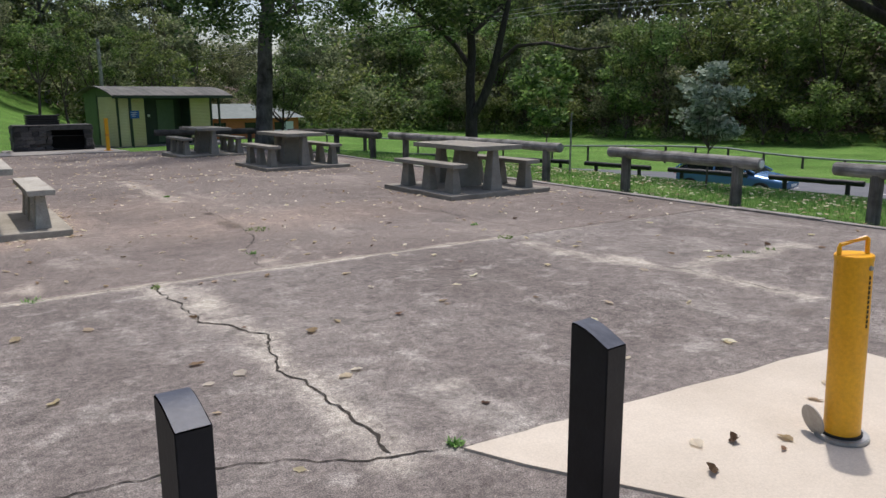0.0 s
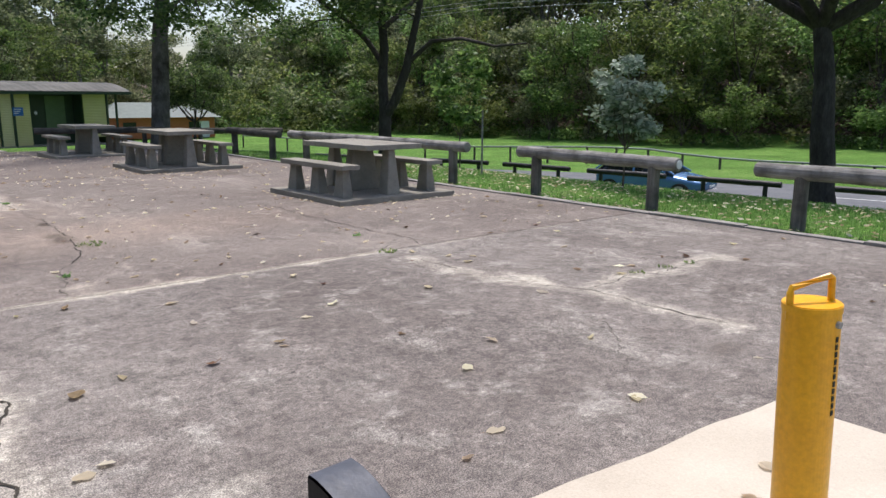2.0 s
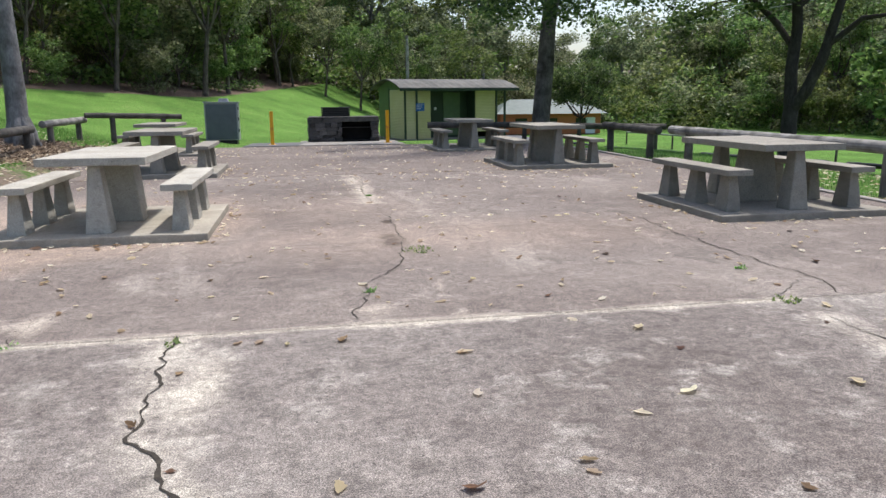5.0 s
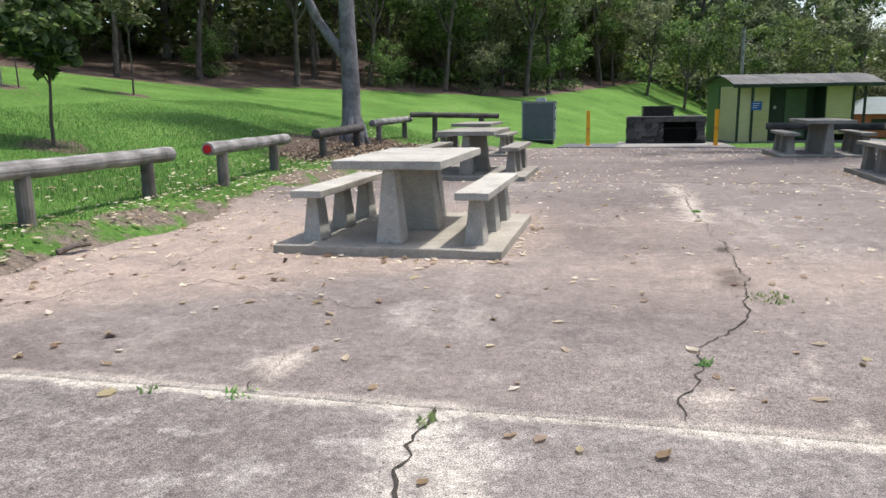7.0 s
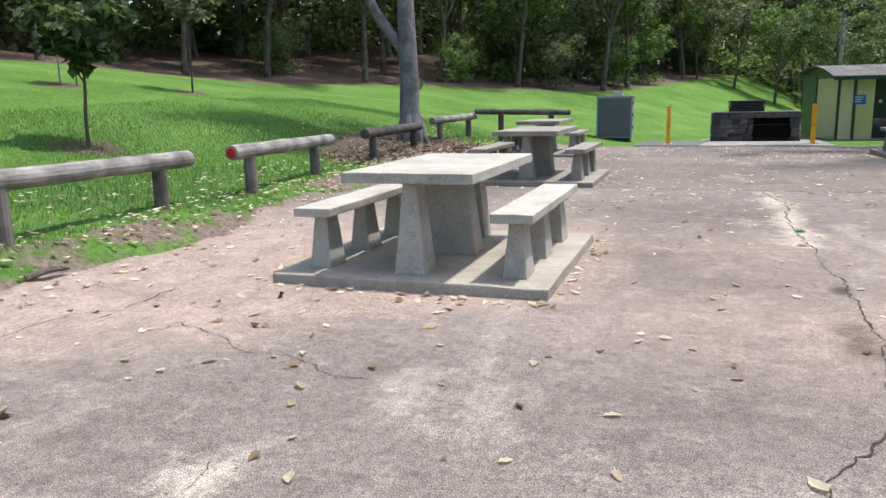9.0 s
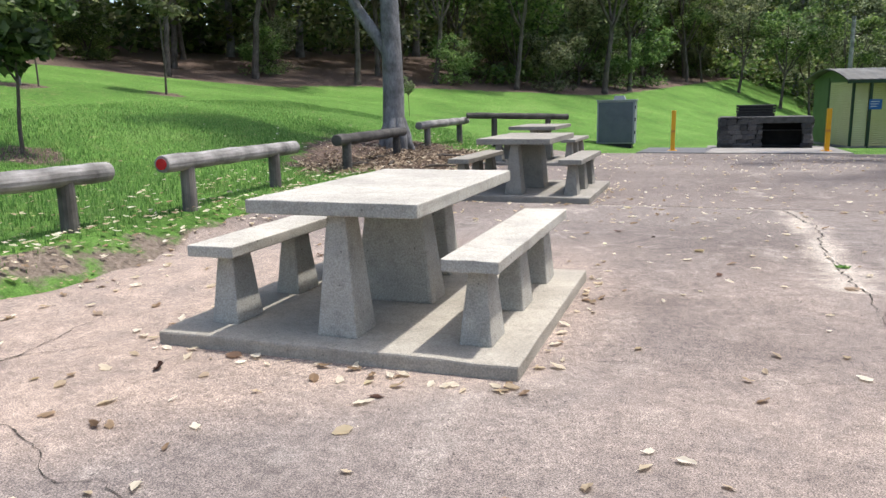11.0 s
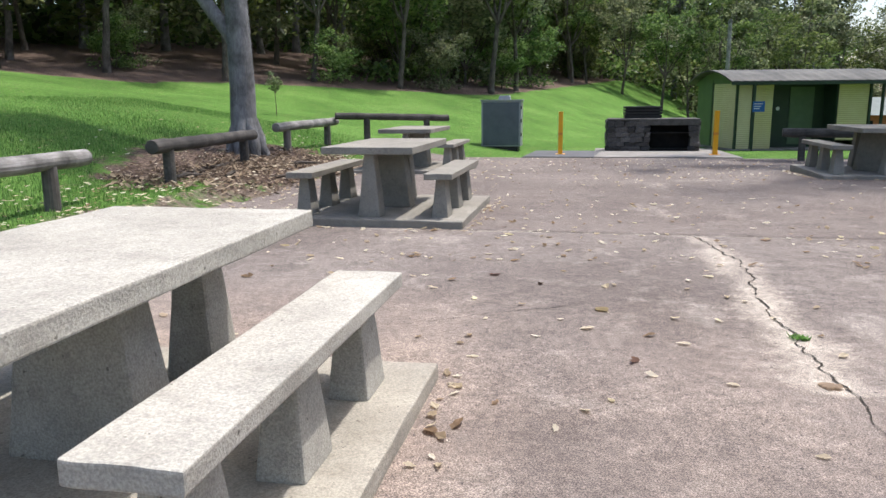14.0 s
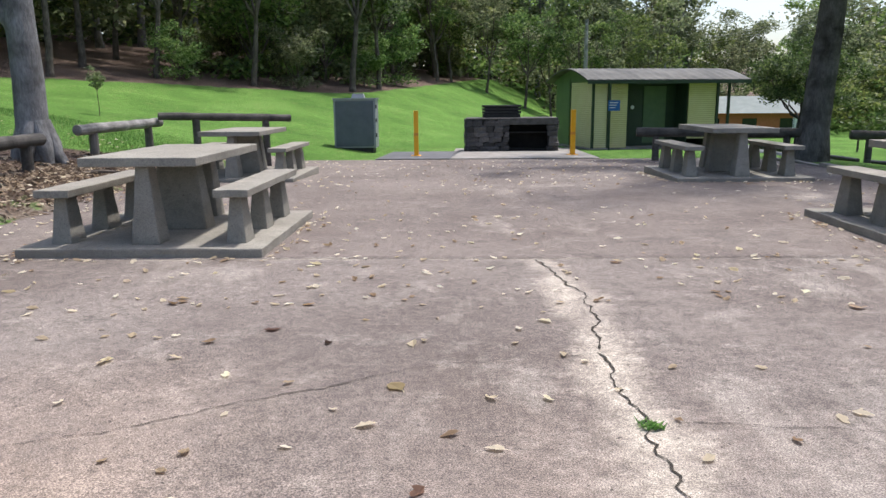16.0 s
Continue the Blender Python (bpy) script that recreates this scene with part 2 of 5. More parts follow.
SOOT = plain("soot", (0.006, 0.006, 0.006), (0.014, 0.013, 0.012), 6, 0.95)
CREAM = plain("cream_ribbed_cladding", (0.60, 0.56, 0.30), (0.66, 0.62, 0.36), 2, 0.55, 0, 0.08)
YCREAM = plain("yellow_cream_panel", (0.55, 0.50, 0.235), (0.60, 0.55, 0.28), 2, 0.55, 0, 0.08)
GREEN = plain("sage_green_paint", (0.085, 0.14, 0.07), (0.11, 0.17, 0.085), 3, 0.5, 0, 0.08)
DGREEN = plain("dark_green_paint", (0.020, 0.042, 0.024), (0.03, 0.055, 0.03), 3, 0.5, 0, 0.08)
ROOF = plain("weathered_roof_sheet", (0.055, 0.056, 0.05), (0.145, 0.14, 0.125), 1.4, 0.8, 0.0, 0.2)
BLUE = plain("blue_sign", (0.02, 0.10, 0.33), (0.025, 0.12, 0.37), 4, 0.4)
WHITE = plain("white_paint", (0.72, 0.73, 0.73), (0.78, 0.79, 0.79), 5, 0.5)
RED = plain("red_reflector", (0.45, 0.012, 0.015), (0.5, 0.02, 0.02), 20, 0.25)
CARBLUE = plain("blue_car_paint", (0.085, 0.19, 0.36), (0.09, 0.20, 0.38), 2, 0.25, 0.3, 0.0)
CARGLASS = plain("dark_car_glass", (0.01, 0.012, 0.014), (0.015, 0.018, 0.02), 3, 0.08, 0, 0.0)
TYRE = plain("black_rubber", (0.012, 0.012, 0.012), (0.02, 0.02, 0.02), 10, 0.8)
ORANGE = plain("orange_brick", (0.42, 0.14, 0.055), (0.50, 0.18, 0.075), 5, 0.85)
PALEROOF = plain("pale_green_roof", (0.10, 0.135, 0.12), (0.15, 0.18, 0.165), 2, 0.6)
CRACK = plain("crack_filled_with_dirt", (0.028, 0.023, 0.018), (0.06, 0.05, 0.038), 30, 0.98, 0, 0.4)
BARK_GREY = make_bark("smooth_grey_bark", (0.18, 0.178, 0.178), (0.31, 0.305, 0.30), (0.12, 0.116, 0.11))
BARK_DARK = make_bark("dark_bark", (0.035, 0.03, 0.027), (0.085, 0.075, 0.068), (0.05, 0.043, 0.038))
BARK_MID = make_bark("stained_grey_bark", (0.10, 0.092, 0.085), (0.19, 0.178, 0.165), (0.055, 0.048, 0.042))
BARK_THIN = make_bark("brown_bark", (0.09, 0.07, 0.055), (0.2, 0.17, 0.14), (0.06, 0.05, 0.04))
LEAF_DARK = make_leaf("dark_leaf", (0.026, 0.048, 0.016), (0.062, 0.105, 0.030), (0.135, 0.185, 0.06))
LEAF_MID = make_leaf("mid_leaf", (0.042, 0.078, 0.022), (0.105, 0.165, 0.042), (0.20, 0.265, 0.08))
LEAF_BRIGHT = make_leaf("bright_leaf", (0.065, 0.105, 0.026), (0.145, 0.205, 0.055), (0.25, 0.31, 0.11))
LEAF_OLIVE = make_leaf("olive_leaf", (0.07, 0.085, 0.042), (0.16, 0.185, 0.09), (0.27, 0.28, 0.15))
LEAF_SILVER = make_leaf("silvery_leaf", (0.10, 0.14, 0.09), (0.26, 0.31, 0.23), (0.48, 0.52, 0.44), 0.35)
BLADE = make_leaf("grass_blade", (0.06, 0.123, 0.028), (0.128, 0.236, 0.052), (0.25, 0.345, 0.12), 0.6)
LITTER = make_leaf("dry_leaf", (0.27, 0.19, 0.11), (0.58, 0.50, 0.34), (0.76, 0.71, 0.57), 0.7)
MULCH_LEAF = make_leaf("bark_litter_leaf", (0.05, 0.034, 0.026), (0.15, 0.105, 0.08), (0.40, 0.31, 0.235), 0.85)
LITTER_BROWN = make_leaf("brown_leaf", (0.045, 0.025, 0.015), (0.11, 0.065, 0.04), (0.22, 0.14, 0.09), 0.8)


# ---- building helpers ----
def thing(name, label, category, m=None, group="", kind=""):
    ob = new(name)
    ob.empty_display_size = 0.1
    if m is not None:
        ob.matrix_world = m
    return tagged(ob, label, category, group, kind)


def mesh_of(bm, material, smooth=False):
    me = bpy.data.meshes.new("mesh")
    bm.to_mesh(me)
    bm.free()
    me.materials.append(material)
    if smooth:
        me.shade_smooth()
    return me


def part(name, bm, material, parent, label="", smooth=False):
    me = bm if isinstance(bm, bpy.types.Mesh) else mesh_of(bm, material, smooth)
    ob = new(name, me)
    ob.parent = parent
    if label:
        ob["label"] = label
    return ob


def raw(name, verts, faces, material, smooth=False):
    me = bpy.data.meshes.new(name)
    me.from_pydata([tuple(v) for v in verts], [], faces)
    me.materials.append(material)
    if smooth:
        me.shade_smooth()
    return me


def frustum(base, z0, top, z1, bevel=0.0, bm=None, rough=0.0, cuts=0):
    """A tapered block: base and top are (cx, cy, wx, wy)."""
    own = bmesh.new()
    vs = []
    for (cx, cy, wx, wy), z in ((base, z0), (top, z1)):
        vs += [own.verts.new((cx + sx * wx / 2, cy + sy * wy / 2, z)) for sx, sy in ((-1, -1), (1, -1), (1, 1), (-1, 1))]
    for f in ((3, 2, 1, 0), (4, 5, 6, 7), (0, 1, 5, 4), (1, 2, 6, 5), (2, 3, 7, 6), (3, 0, 4, 7)):
        own.faces.new([vs[i] for i in f])
    if cuts:
        bmesh.ops.subdivide_edges(own, edges=own.edges[:], cuts=cuts, use_grid_fill=True)
    if bevel:
        hard = [e for e in own.edges if len(e.link_faces) == 2 and e.calc_face_angle() > 0.5]
        bmesh.ops.bevel(own, geom=hard, offset=bevel, segments=2, affect="EDGES", profile=0.6)
    if rough:
        for v in own.verts:
            v.co += noise.noise_vector(v.co * 9) * rough + noise.noise_vector(v.co * 31) * rough * 0.5
    if bm is None:
        return own
    me = bpy.data.meshes.new("tmp")
    own.to_mesh(me)
    own.free()
    bm.from_mesh(me)
    bpy.data.meshes.remove(me)
    return bm


def box(x0, y0, z0, x1, y1, z1, bevel=0.0, bm=None, rough=0.0, cuts=0):
    r = ((x0 + x1) / 2, (y0 + y1) / 2, abs(x1 - x0), abs(y1 - y0))
    return frustum(r, min(z0, z1), r, max(z0, z1), bevel, bm, rough, cuts)


def tube(points, radii, seg=8, verts=None, faces=None, cap=True):
    """A bent tube along points; appends to verts and faces."""
    verts = [] if verts is None else verts
    faces = [] if faces is None else faces
    pts = [Vector(p) for p in points]
    start = len(verts)
    ref = Vector((1, 0.02, 0.01))
    for i, p in enumerate(pts):
        d = (pts[min(i + 1, len(pts) - 1)] - pts[max(i - 1, 0)]).normalized()
        if abs(d.dot(ref)) > 0.95:
            ref = Vector((0.02, 1, 0.01))
        a = (ref - d * ref.dot(d)).normalized()
        b = d.cross(a)
        for k in range(seg):
            t = 2 * math.pi * k / seg
            verts.append(p + (a * math.cos(t) + b * math.sin(t)) * radii[i])
    for i in range(len(pts) - 1):
        for k in range(seg):
            a0, a1 = start + i * seg + k, start + i * seg + (k + 1) % seg
            faces.append((a0, a1, a1 + seg, a0 + seg))
    if cap:
        faces.append(tuple(start + seg - 1 - k for k in range(seg)))
        faces.append(tuple(start + (len(pts) - 1) * seg + k for k in range(seg)))
    return verts, faces


def cylinder(x, y, z0, z1, r, seg=24, r1=None, bevel=0.0):
    bm = bmesh.new()
    bmesh.ops.create_cone(bm, cap_ends=True, segments=seg, radius1=r, radius2=r if r1 is None else r1, depth=z1 - z0, matrix=Matrix.Translation((x, y, (z0 + z1) / 2)))
    if bevel:
        rim = [e for e in bm.edges if e.calc_face_angle(0) > 1.0]
        bmesh.ops.bevel(bm, geom=rim, offset=bevel, segments=2, affect="EDGES")
    return bm


# ---- terrain ----
def hill(x, y):
    return -0.97 * (x + 3.0) + 0.23 * (y - 15.0)


def road_edge(y):
    """The near edge of the road, which swings slowly towards the shed."""
    return 22.6 - 0.22 * (max(-10.0, min(50.0, y)) - 15.0)


def wood_edge(y):
    """How far up the hill the lawn reaches before the wood begins."""
    return 16.2 - 2.2 * smooth((y - 25.0) / 11.0) - 7.0 * smooth((y - 35.0) / 15.0)


def smooth(t):
    t = max(0.0, min(1.0, t))
    return t * t * (3 - 2 * t)


def terrain(x, y):
    z = -0.03 * min(max(0.0, y - 20.5), 13.5)
    # low bank along the paving, fading out past the gum tree
    near = 1.0 - smooth((y - 22.0) / 12.0)
    z += near * (0.22 * smooth((-1.5 - x) / 0.6) + 0.05 * min(max(0.0, -2.2 - x), 4.0))
    s = hill(x, y) - 1.2 * near
    if s > 0:
        z += 0.16 * min(s, 22.0) + 0.10 * max(0.0, s - 22.0) * (1 if s < 90 else 0) + (6.8 if s >= 90 else 0)
        z += 0.045 * min(max(0.0, y - 33.0), 45.0) * min(1.0, s / 6.0)
    if x > 10.3:
        z -= 1.75 * min(1.0, (x - 10.3) / max(2.0, road_edge(y) - 10.3)) ** 1.4
    z += 0.008 * min(max(0.0, x - 36.0), 30.0) + 0.22 * min(max(0.0, x - 58.0), 60.0)
    return z


BACK, EDGE_L, EDGE_R = 27.5, -1.72, 9.42


def axis(lo, hi, fine_lo, fine_hi, fine, coarse):
    out, v = [], fine_lo
    while v < fine_hi:
        out.append(v)
        v += fine
    w, stepw = fine_hi, coarse
    while w < hi:
        out.append(w)
        w += stepw
        stepw *= 1.25
    out.append(hi)
    w, stepw = fine_lo, coarse
    left = []
    while w > lo:
        w -= stepw
        stepw *= 1.25
        left.append(max(w, lo))
    return left[::-1] + out


def build_ground():
    xs, ys = axis(-900, 900, -26, 30, 0.4, 1.0), axis(-900, 1500, -4, 66, 0.5, 1.2)
    verts, mul, soil = [], [], []
    for y in ys:
        for x in xs:
            z = terrain(max(-130, min(130, x)), max(-20, min(160, y)))
            paved = EDGE_L + 0.5 < x < EDGE_R - 0.1 and -20 < y < BACK - 0.3
            z += 0.05 * noise.noise((x * 0.35, y * 0.35, 1.0)) * (0.0 if EDGE_L - 0.4 < x < EDGE_R + 0.6 else 1.0)
            road = 0.3 < x - road_edge(y) < 6.9
            z -= 0.12 if paved or road else 0.02
            s = hill(x, y)
            m = 0.0
            m = max(m, min(1.0, (s - wood_edge(y)) / 1.2 + 0.5))
            d = math.hypot((x + 2.9) / 1.5, (y - 20.3) / 2.9)
            m = max(m, 1.25 - d * 0.75)
            for cx, cy in ((-5.9, 14.75), (-10.25, 23.0), (-11.74, 20.04)):
                m = max(m, 1.2 - math.hypot(x - cx, y - cy) / 0.75)
            if x > 56:
                m = 1.0
            verts.append((x, y, z))
            mul.append(max(0.0, min(1.0, m)))
            e = 1.0 - abs(x + 1.74 + 0.3 * noise.noise((0, y * 0.5, 5.0))) / 0.45 if y < 26 else 0.0
            if 9.4 < x < 11.2 and y < 20:
                e = max(e, 0.34)
            if x > 5 and x < 6.6 and y < 3.4:
                e = max(e, 0.75)
            soil.append(max(0.0, min(1.0, e)))
    n = len(xs)
    faces = [(j * n + i, j * n + i + 1, (j + 1) * n + i + 1, (j + 1) * n + i) for j in range(len(ys) - 1) for i in range(n - 1)]
    me = raw("ground", verts, faces, GROUND, True)
    for name, vals in (("mulch", mul), ("soil", soil)):
        a = me.attributes.new(name, "FLOAT", "POINT")
        a.data.foreach_set("value", vals)
    tagged(new("ground", me), "bright mown grass lawn rising to leaf-littered woodland floor", "lawn", kind="structure")


build_ground()

# cracks and joints of the paving: way points in metres
NEAR_BAY = [
    (0.020, [(2.12, 7.42), (2.08, 7.15), (2.12, 6.6), (2.11, 6.17), (2.27, 5.91), (2.38, 5.66), (2.23, 5.04), (2.27, 4.63), (2.24, 4.1), (2.22, 3.76)]),
    (0.018, [(-1.6, 4.5), (0.0, 4.3), (0.9, 4.2), (1.57, 4.12), (2.22, 3.76), (2.52, 3.67)]),
    (0.015, [(5.73, 7.01), (5.72, 6.61), (5.76, 6.31), (5.77, 5.94), (5.86, 5.68), (6.04, 5.33), (6.03, 5.03), (6.03, 4.66), (6.07, 4.23)]),
    (0.014, [(6.05, 5.35), (6.33, 5.39), (6.66, 5.44), (6.96, 5.32), (7.43, 5.38), (7.87, 5.32)]),
    (0.010, [(7.37, 7.26), (7.38, 6.69), (7.43, 6.06), (7.48, 5.63), (7.43, 5.38)]),
    (0.007, [(5.52, 4.79), (5.33, 4.57), (5.05, 4.28), (4.85, 4.07), (4.72, 3.92)]),
]
FAR_BAY = [
    (0.014, [(3.56, 13.86), (3.60, 12.44), (3.66, 11.0), (3.62, 9.8), (3.5, 8.9), (3.33, 8.65), (3.21, 8.43), (3.17, 7.92), (3.07, 7.69), (3.05, 7.42)]),
    (0.018, [(3.46, 15.9), (3.66, 14.82), (3.6, 14.04), (3.56, 13.86)]),
    (0.008, [(3.55, 13.81), (2.86, 13.71), (2.3, 13.4), (1.62, 13.02), (1.28, 12.89)]),
    (0.008, [(3.65, 13.08), (3.99, 13.06), (4.43, 13.02), (5.6, 13.2)]),
    (0.009, [(3.55, 16.98), (3.73, 16.45), (4.0, 15.95)]),
    (0.017, [(5.97, 12.23), (6.12, 11.18), (6.22, 10.4), (6.17, 9.72), (6.2, 9.01), (6.22, 8.29), (6.25, 7.95), (6.14, 7.42)]),
    (0.012, [(5.64, 7.44), (5.97, 7.7), (6.17, 7.86)]),
]
LAWN_SIDE = [
    (0.008, [(5.11, 9.13), (5.71, 9.58), (6.09, 9.56)]),
    (0.008, [(2.17, 10.61), (2.7, 10.66), (2.88, 10.57), (3.41, 10.63), (3.66, 10.7)]),
    (0.010, [(1.25, 7.42), (1.22, 7.58), (1.23, 7.84), (1.22, 7.98)]),
    (0.012, [(-0.95, 8.4), (-0.77, 8.66), (-0.78, 8.88), (-0.79, 9.27), (-0.53, 9.42), (-0.63, 10.33), (-0.67, 10.7)]),
    (0.009, [(0.01, 9.12), (-0.02, 9.27), (0.29, 9.18), (0.68, 8.98), (0.85, 9.02), (1.15, 8.83), (1.44, 8.79)]),
    (0.009, [(-1.5, 9.6), (-1.2, 9.9), (-0.7, 9.75), (-0.2, 10.2)]),
]
CRACKS = NEAR_BAY + FAR_BAY + LAWN_SIDE
HALOED = NEAR_BAY[:1] + NEAR_BAY[2:4] + FAR_BAY[1:2] + LAWN_SIDE[2:3]
JOINTS = [7.42, 15.95]


def dist_to(path, x, y):
    best = 9.0
    for (ax, ay), (bx, by) in zip(path, path[1:]):
        dx, dy = bx - ax, by - ay
        t = max(0.0, min(1.0, ((x - ax) * dx + (y - ay) * dy) / (dx * dx + dy * dy)))
        best = min(best, math.hypot(x - ax - t * dx, y - ay - t * dy))
    return best


def build_pavement():
    base = thing("pavement", "old cracked grey concrete paving with pale stains and clay marks", "paving", kind="structure")
    bays = [(-14.0, 0.5), (0.5, JOINTS[0]), (JOINTS[0], JOINTS[1]), (JOINTS[1], BACK)]
    for k, (y0, y1) in enumerate(bays):
        stepv = 0.075 if 0 < k < 3 else 0.12
        nx, ny = int((EDGE_R - EDGE_L) / stepv), int((y1 - y0) / stepv)
        if k == 0:
            nx, ny = 80, 60
        verts, pale, clay, dirt_shade = [], [], [], []
        for j in range(ny + 1):
            for i in range(nx + 1):
                y = y0 + 0.006 + (y1 - y0 - 0.012) * j / ny
                u = i / nx
                left = EDGE_L + 0.35 * noise.noise((y * 0.4, 3.0, 0.0)) + 0.12 * noise.noise((y * 2.3, 8.0, 0.0))
                x = left + (EDGE_R - left) * u
                z = terrain(x, y) + 0.004 * noise.noise((x * 0.7, y * 0.7, 4.0))
                if i == 0:
                    z -= 0.05
                verts.append((x, y, z))
                p = 0.0
                if k:
                    if y > 12.3:
                        p = max(p, 0.82 * (1 - dist_to(FAR_BAY[0][1], x, y) / 0.3))
                    for w, path in HALOED:
                        p = max(p, (0.38 + 0.26 * (w > 0.0125)) * (1 - dist_to(path, x, y) / 0.27))
                    edge = min(abs(y - 7.42), 9.0)
                    wide = 0.13 + 0.09 * noise.noise((x * 1.3, 0.0, 6.0))
                    p = max(p, ((0.95 if x < 4.2 else 0.78) - edge / wide) if x < 5.8 else (0.5 - edge / 0.11 if x < 8.5 else 0.0))
                    p = max(p, 0.55 - abs(y - 15.95) / 0.05)
                    p = max(p, 0.95 - math.hypot((x - 3.52) / 0.22, (y - 14.9) / 1.0))
                    p = max(p, 0.9 - math.hypot((x - 2.3) / 0.32, (y - 6.6) / 0.95))
                    p = max(p, 0.42 - math.hypot((x - 2.9) / 1.1, (y - 4.3) / 0.7))
                    p = max(p, 0.85 - math.hypot((x - 5.95) / 0.22, (y - 5.75) / 1.0))
                    p = max(p, 0.75 - math.hypot((x - 7.6) / 0.5, (y - 5.4) / 0.3))
                    p = max(p, 0.8 - math.hypot((x - 1.25) / 0.25, (y - 7.75) / 0.5))
                    p = max(p, 0.6 - math.hypot((x - 3.2) / 0.5, (y - 7.7) / 0.45))
                    p = max(p, 0.62 - abs(x - 3.68) / 0.05 if 7.4 < y < 9 else 0)
                    p = max(p, 0.6 - math.hypot((x - 6.0) / 0.5, (y - 5.3) / 0.28))
                    p = max(p, 0.7 - math.hypot((x - 7.35) / 0.4, (y - 5.45) / 0.25))
                pale.append(max(0.0, min(1.0, p)))
                line = 8.05 + 0.72 * (x + 0.7) + 0.25 * noise.noise((x, y, 2.0))
                c = min(1.0, max(0.0, (y - line) * 1.6)) * max(0.0, min(1.0, (2.6 - x) / 0.9)) * max(0.0, min(1.0, (14.0 - y) / 2.0))
                c = max(c, 0.75 * max(0.0, 1 - math.hypot((x - 3.9) / 3.2, (y - 10.1) / 1.3)))
                c = max(c, 0.45 * max(0.0, 1 - math.hypot((x - 3.2) / 1.6, (y - 12.0) / 2.0)))
                clay.append(c)
                d = max(0.0, 1 - math.hypot((x - 3.55) / 0.3, (y - 9.9) / 0.9)) * 0.9
                d = max(d, 1.1 - math.hypot((x - 3.62) / 0.14, (y - 10.95) / 0.25))
                d = max(d, 0.75 - (x - left) / 0.5)
                d = max(d, 0.95 - math.hypot((x - 8.8) / 0.35, (y - 9.3) / 0.6))
                d = max(d, 0.7 - math.hypot((x + 0.75) / 0.22, (y - 9.2) / 0.3))
                d = max(d, 0.6 - (EDGE_R - x) / 0.25)
                d = max(d, 0.8 - math.hypot((x - 5.6) / 0.6, (y - 4.0) / 0.4))
                # shade over the far paving, painted in as a mild darkening
                d = max(d, 0.32 * min(1.0, max(0.0, (y - 16.5) / 3.0)))
                dirt_shade.append(max(0.0, d))
        n = nx + 1
        faces = [(j * n + i, j * n + i + 1, (j + 1) * n + i + 1, (j + 1) * n + i) for j in range(ny) for i in range(nx)]
        # skirts down the joints
        low = len(verts)
        for j in (0, ny):
            for i in range(n):
                x, y, z = verts[j * n + i]
                verts.append((x, y, z - 0.06))
                pale.append(0.5), clay.append(0.0), dirt_shade.append(0.6)
        for i in range(nx):
            faces.append((low + i, low + i + 1, i + 1, i))
            faces.append((ny * n + i, ny * n + i + 1, low + n + i + 1, low + n + i))
        me = raw("slab", verts, faces, PAVE, True)
        for name, vals in (("pale", pale), ("clay", clay), ("dirt_shade", dirt_shade), ("brown", [(0.0, 0.0, 0.75, 1.0)[k]] * len(verts))):
            me.attributes.new(name, "FLOAT", "POINT").data.foreach_set("value", vals)
        part("slab", me, PAVE, base)
    rng = random.Random(5)
    for w, path in CRACKS:
        pts = []
        for (ax, ay), (bx, by) in zip(path, path[1:]):
            m = max(2, int(math.hypot(bx - ax, by - ay) / 0.035))
            pts += [(ax + (bx - ax) * i / m, ay + (by - ay) * i / m) for i in range(m)]
        verts, faces = [], []
        for i, (x, y) in enumerate(pts):
            dx, dy = (pts[min(i + 1, len(pts) - 1)][0] - pts[max(i - 1, 0)][0], pts[min(i + 1, len(pts) - 1)][1] - pts[max(i - 1, 0)][1])
            q = math.hypot(dx, dy) or 1
            off = 0.045 * noise.noise((x * 5, y * 5, 0.5)) + 0.03 * noise.noise((x * 17, y * 17, 2.5)) + rng.uniform(-0.005, 0.005)
            h = w * (0.5 if w > 0.0125 else 0.32) * (0.75 + 0.6 * noise.noise((x * 2.1, y * 2.1, 7.5))) * rng.uniform(0.35, 1.4) * (0.15 if i in (0, len(pts) - 1) else 1)
            for sgn in (1, -1):
                px, py = x - dy / q * (off + sgn * h), y + dx / q * (off + sgn * h)
                verts.append((px, py, terrain(px, py) + 0.0045 + 0.004 * noise.noise((px * 0.7, py * 0.7, 4.0))))
            if i:
                faces.append((2 * i - 2, 2 * i - 1, 2 * i + 1, 2 * i))
        part("crack", raw("crack", verts, faces, CRACK), CRACK, base, "dark jagged crack")
    for y in JOINTS:
        bm = bmesh.new()
        box(EDGE_L + 0.3, y - 0.01, terrain(3, y) - 0.03, EDGE_R, y + 0.01, terrain(3, y) - 0.009, 0, bm)
        part("joint_filler", bm, CRACK if y != 7.42 else KERB, base, "sandy joint filling")


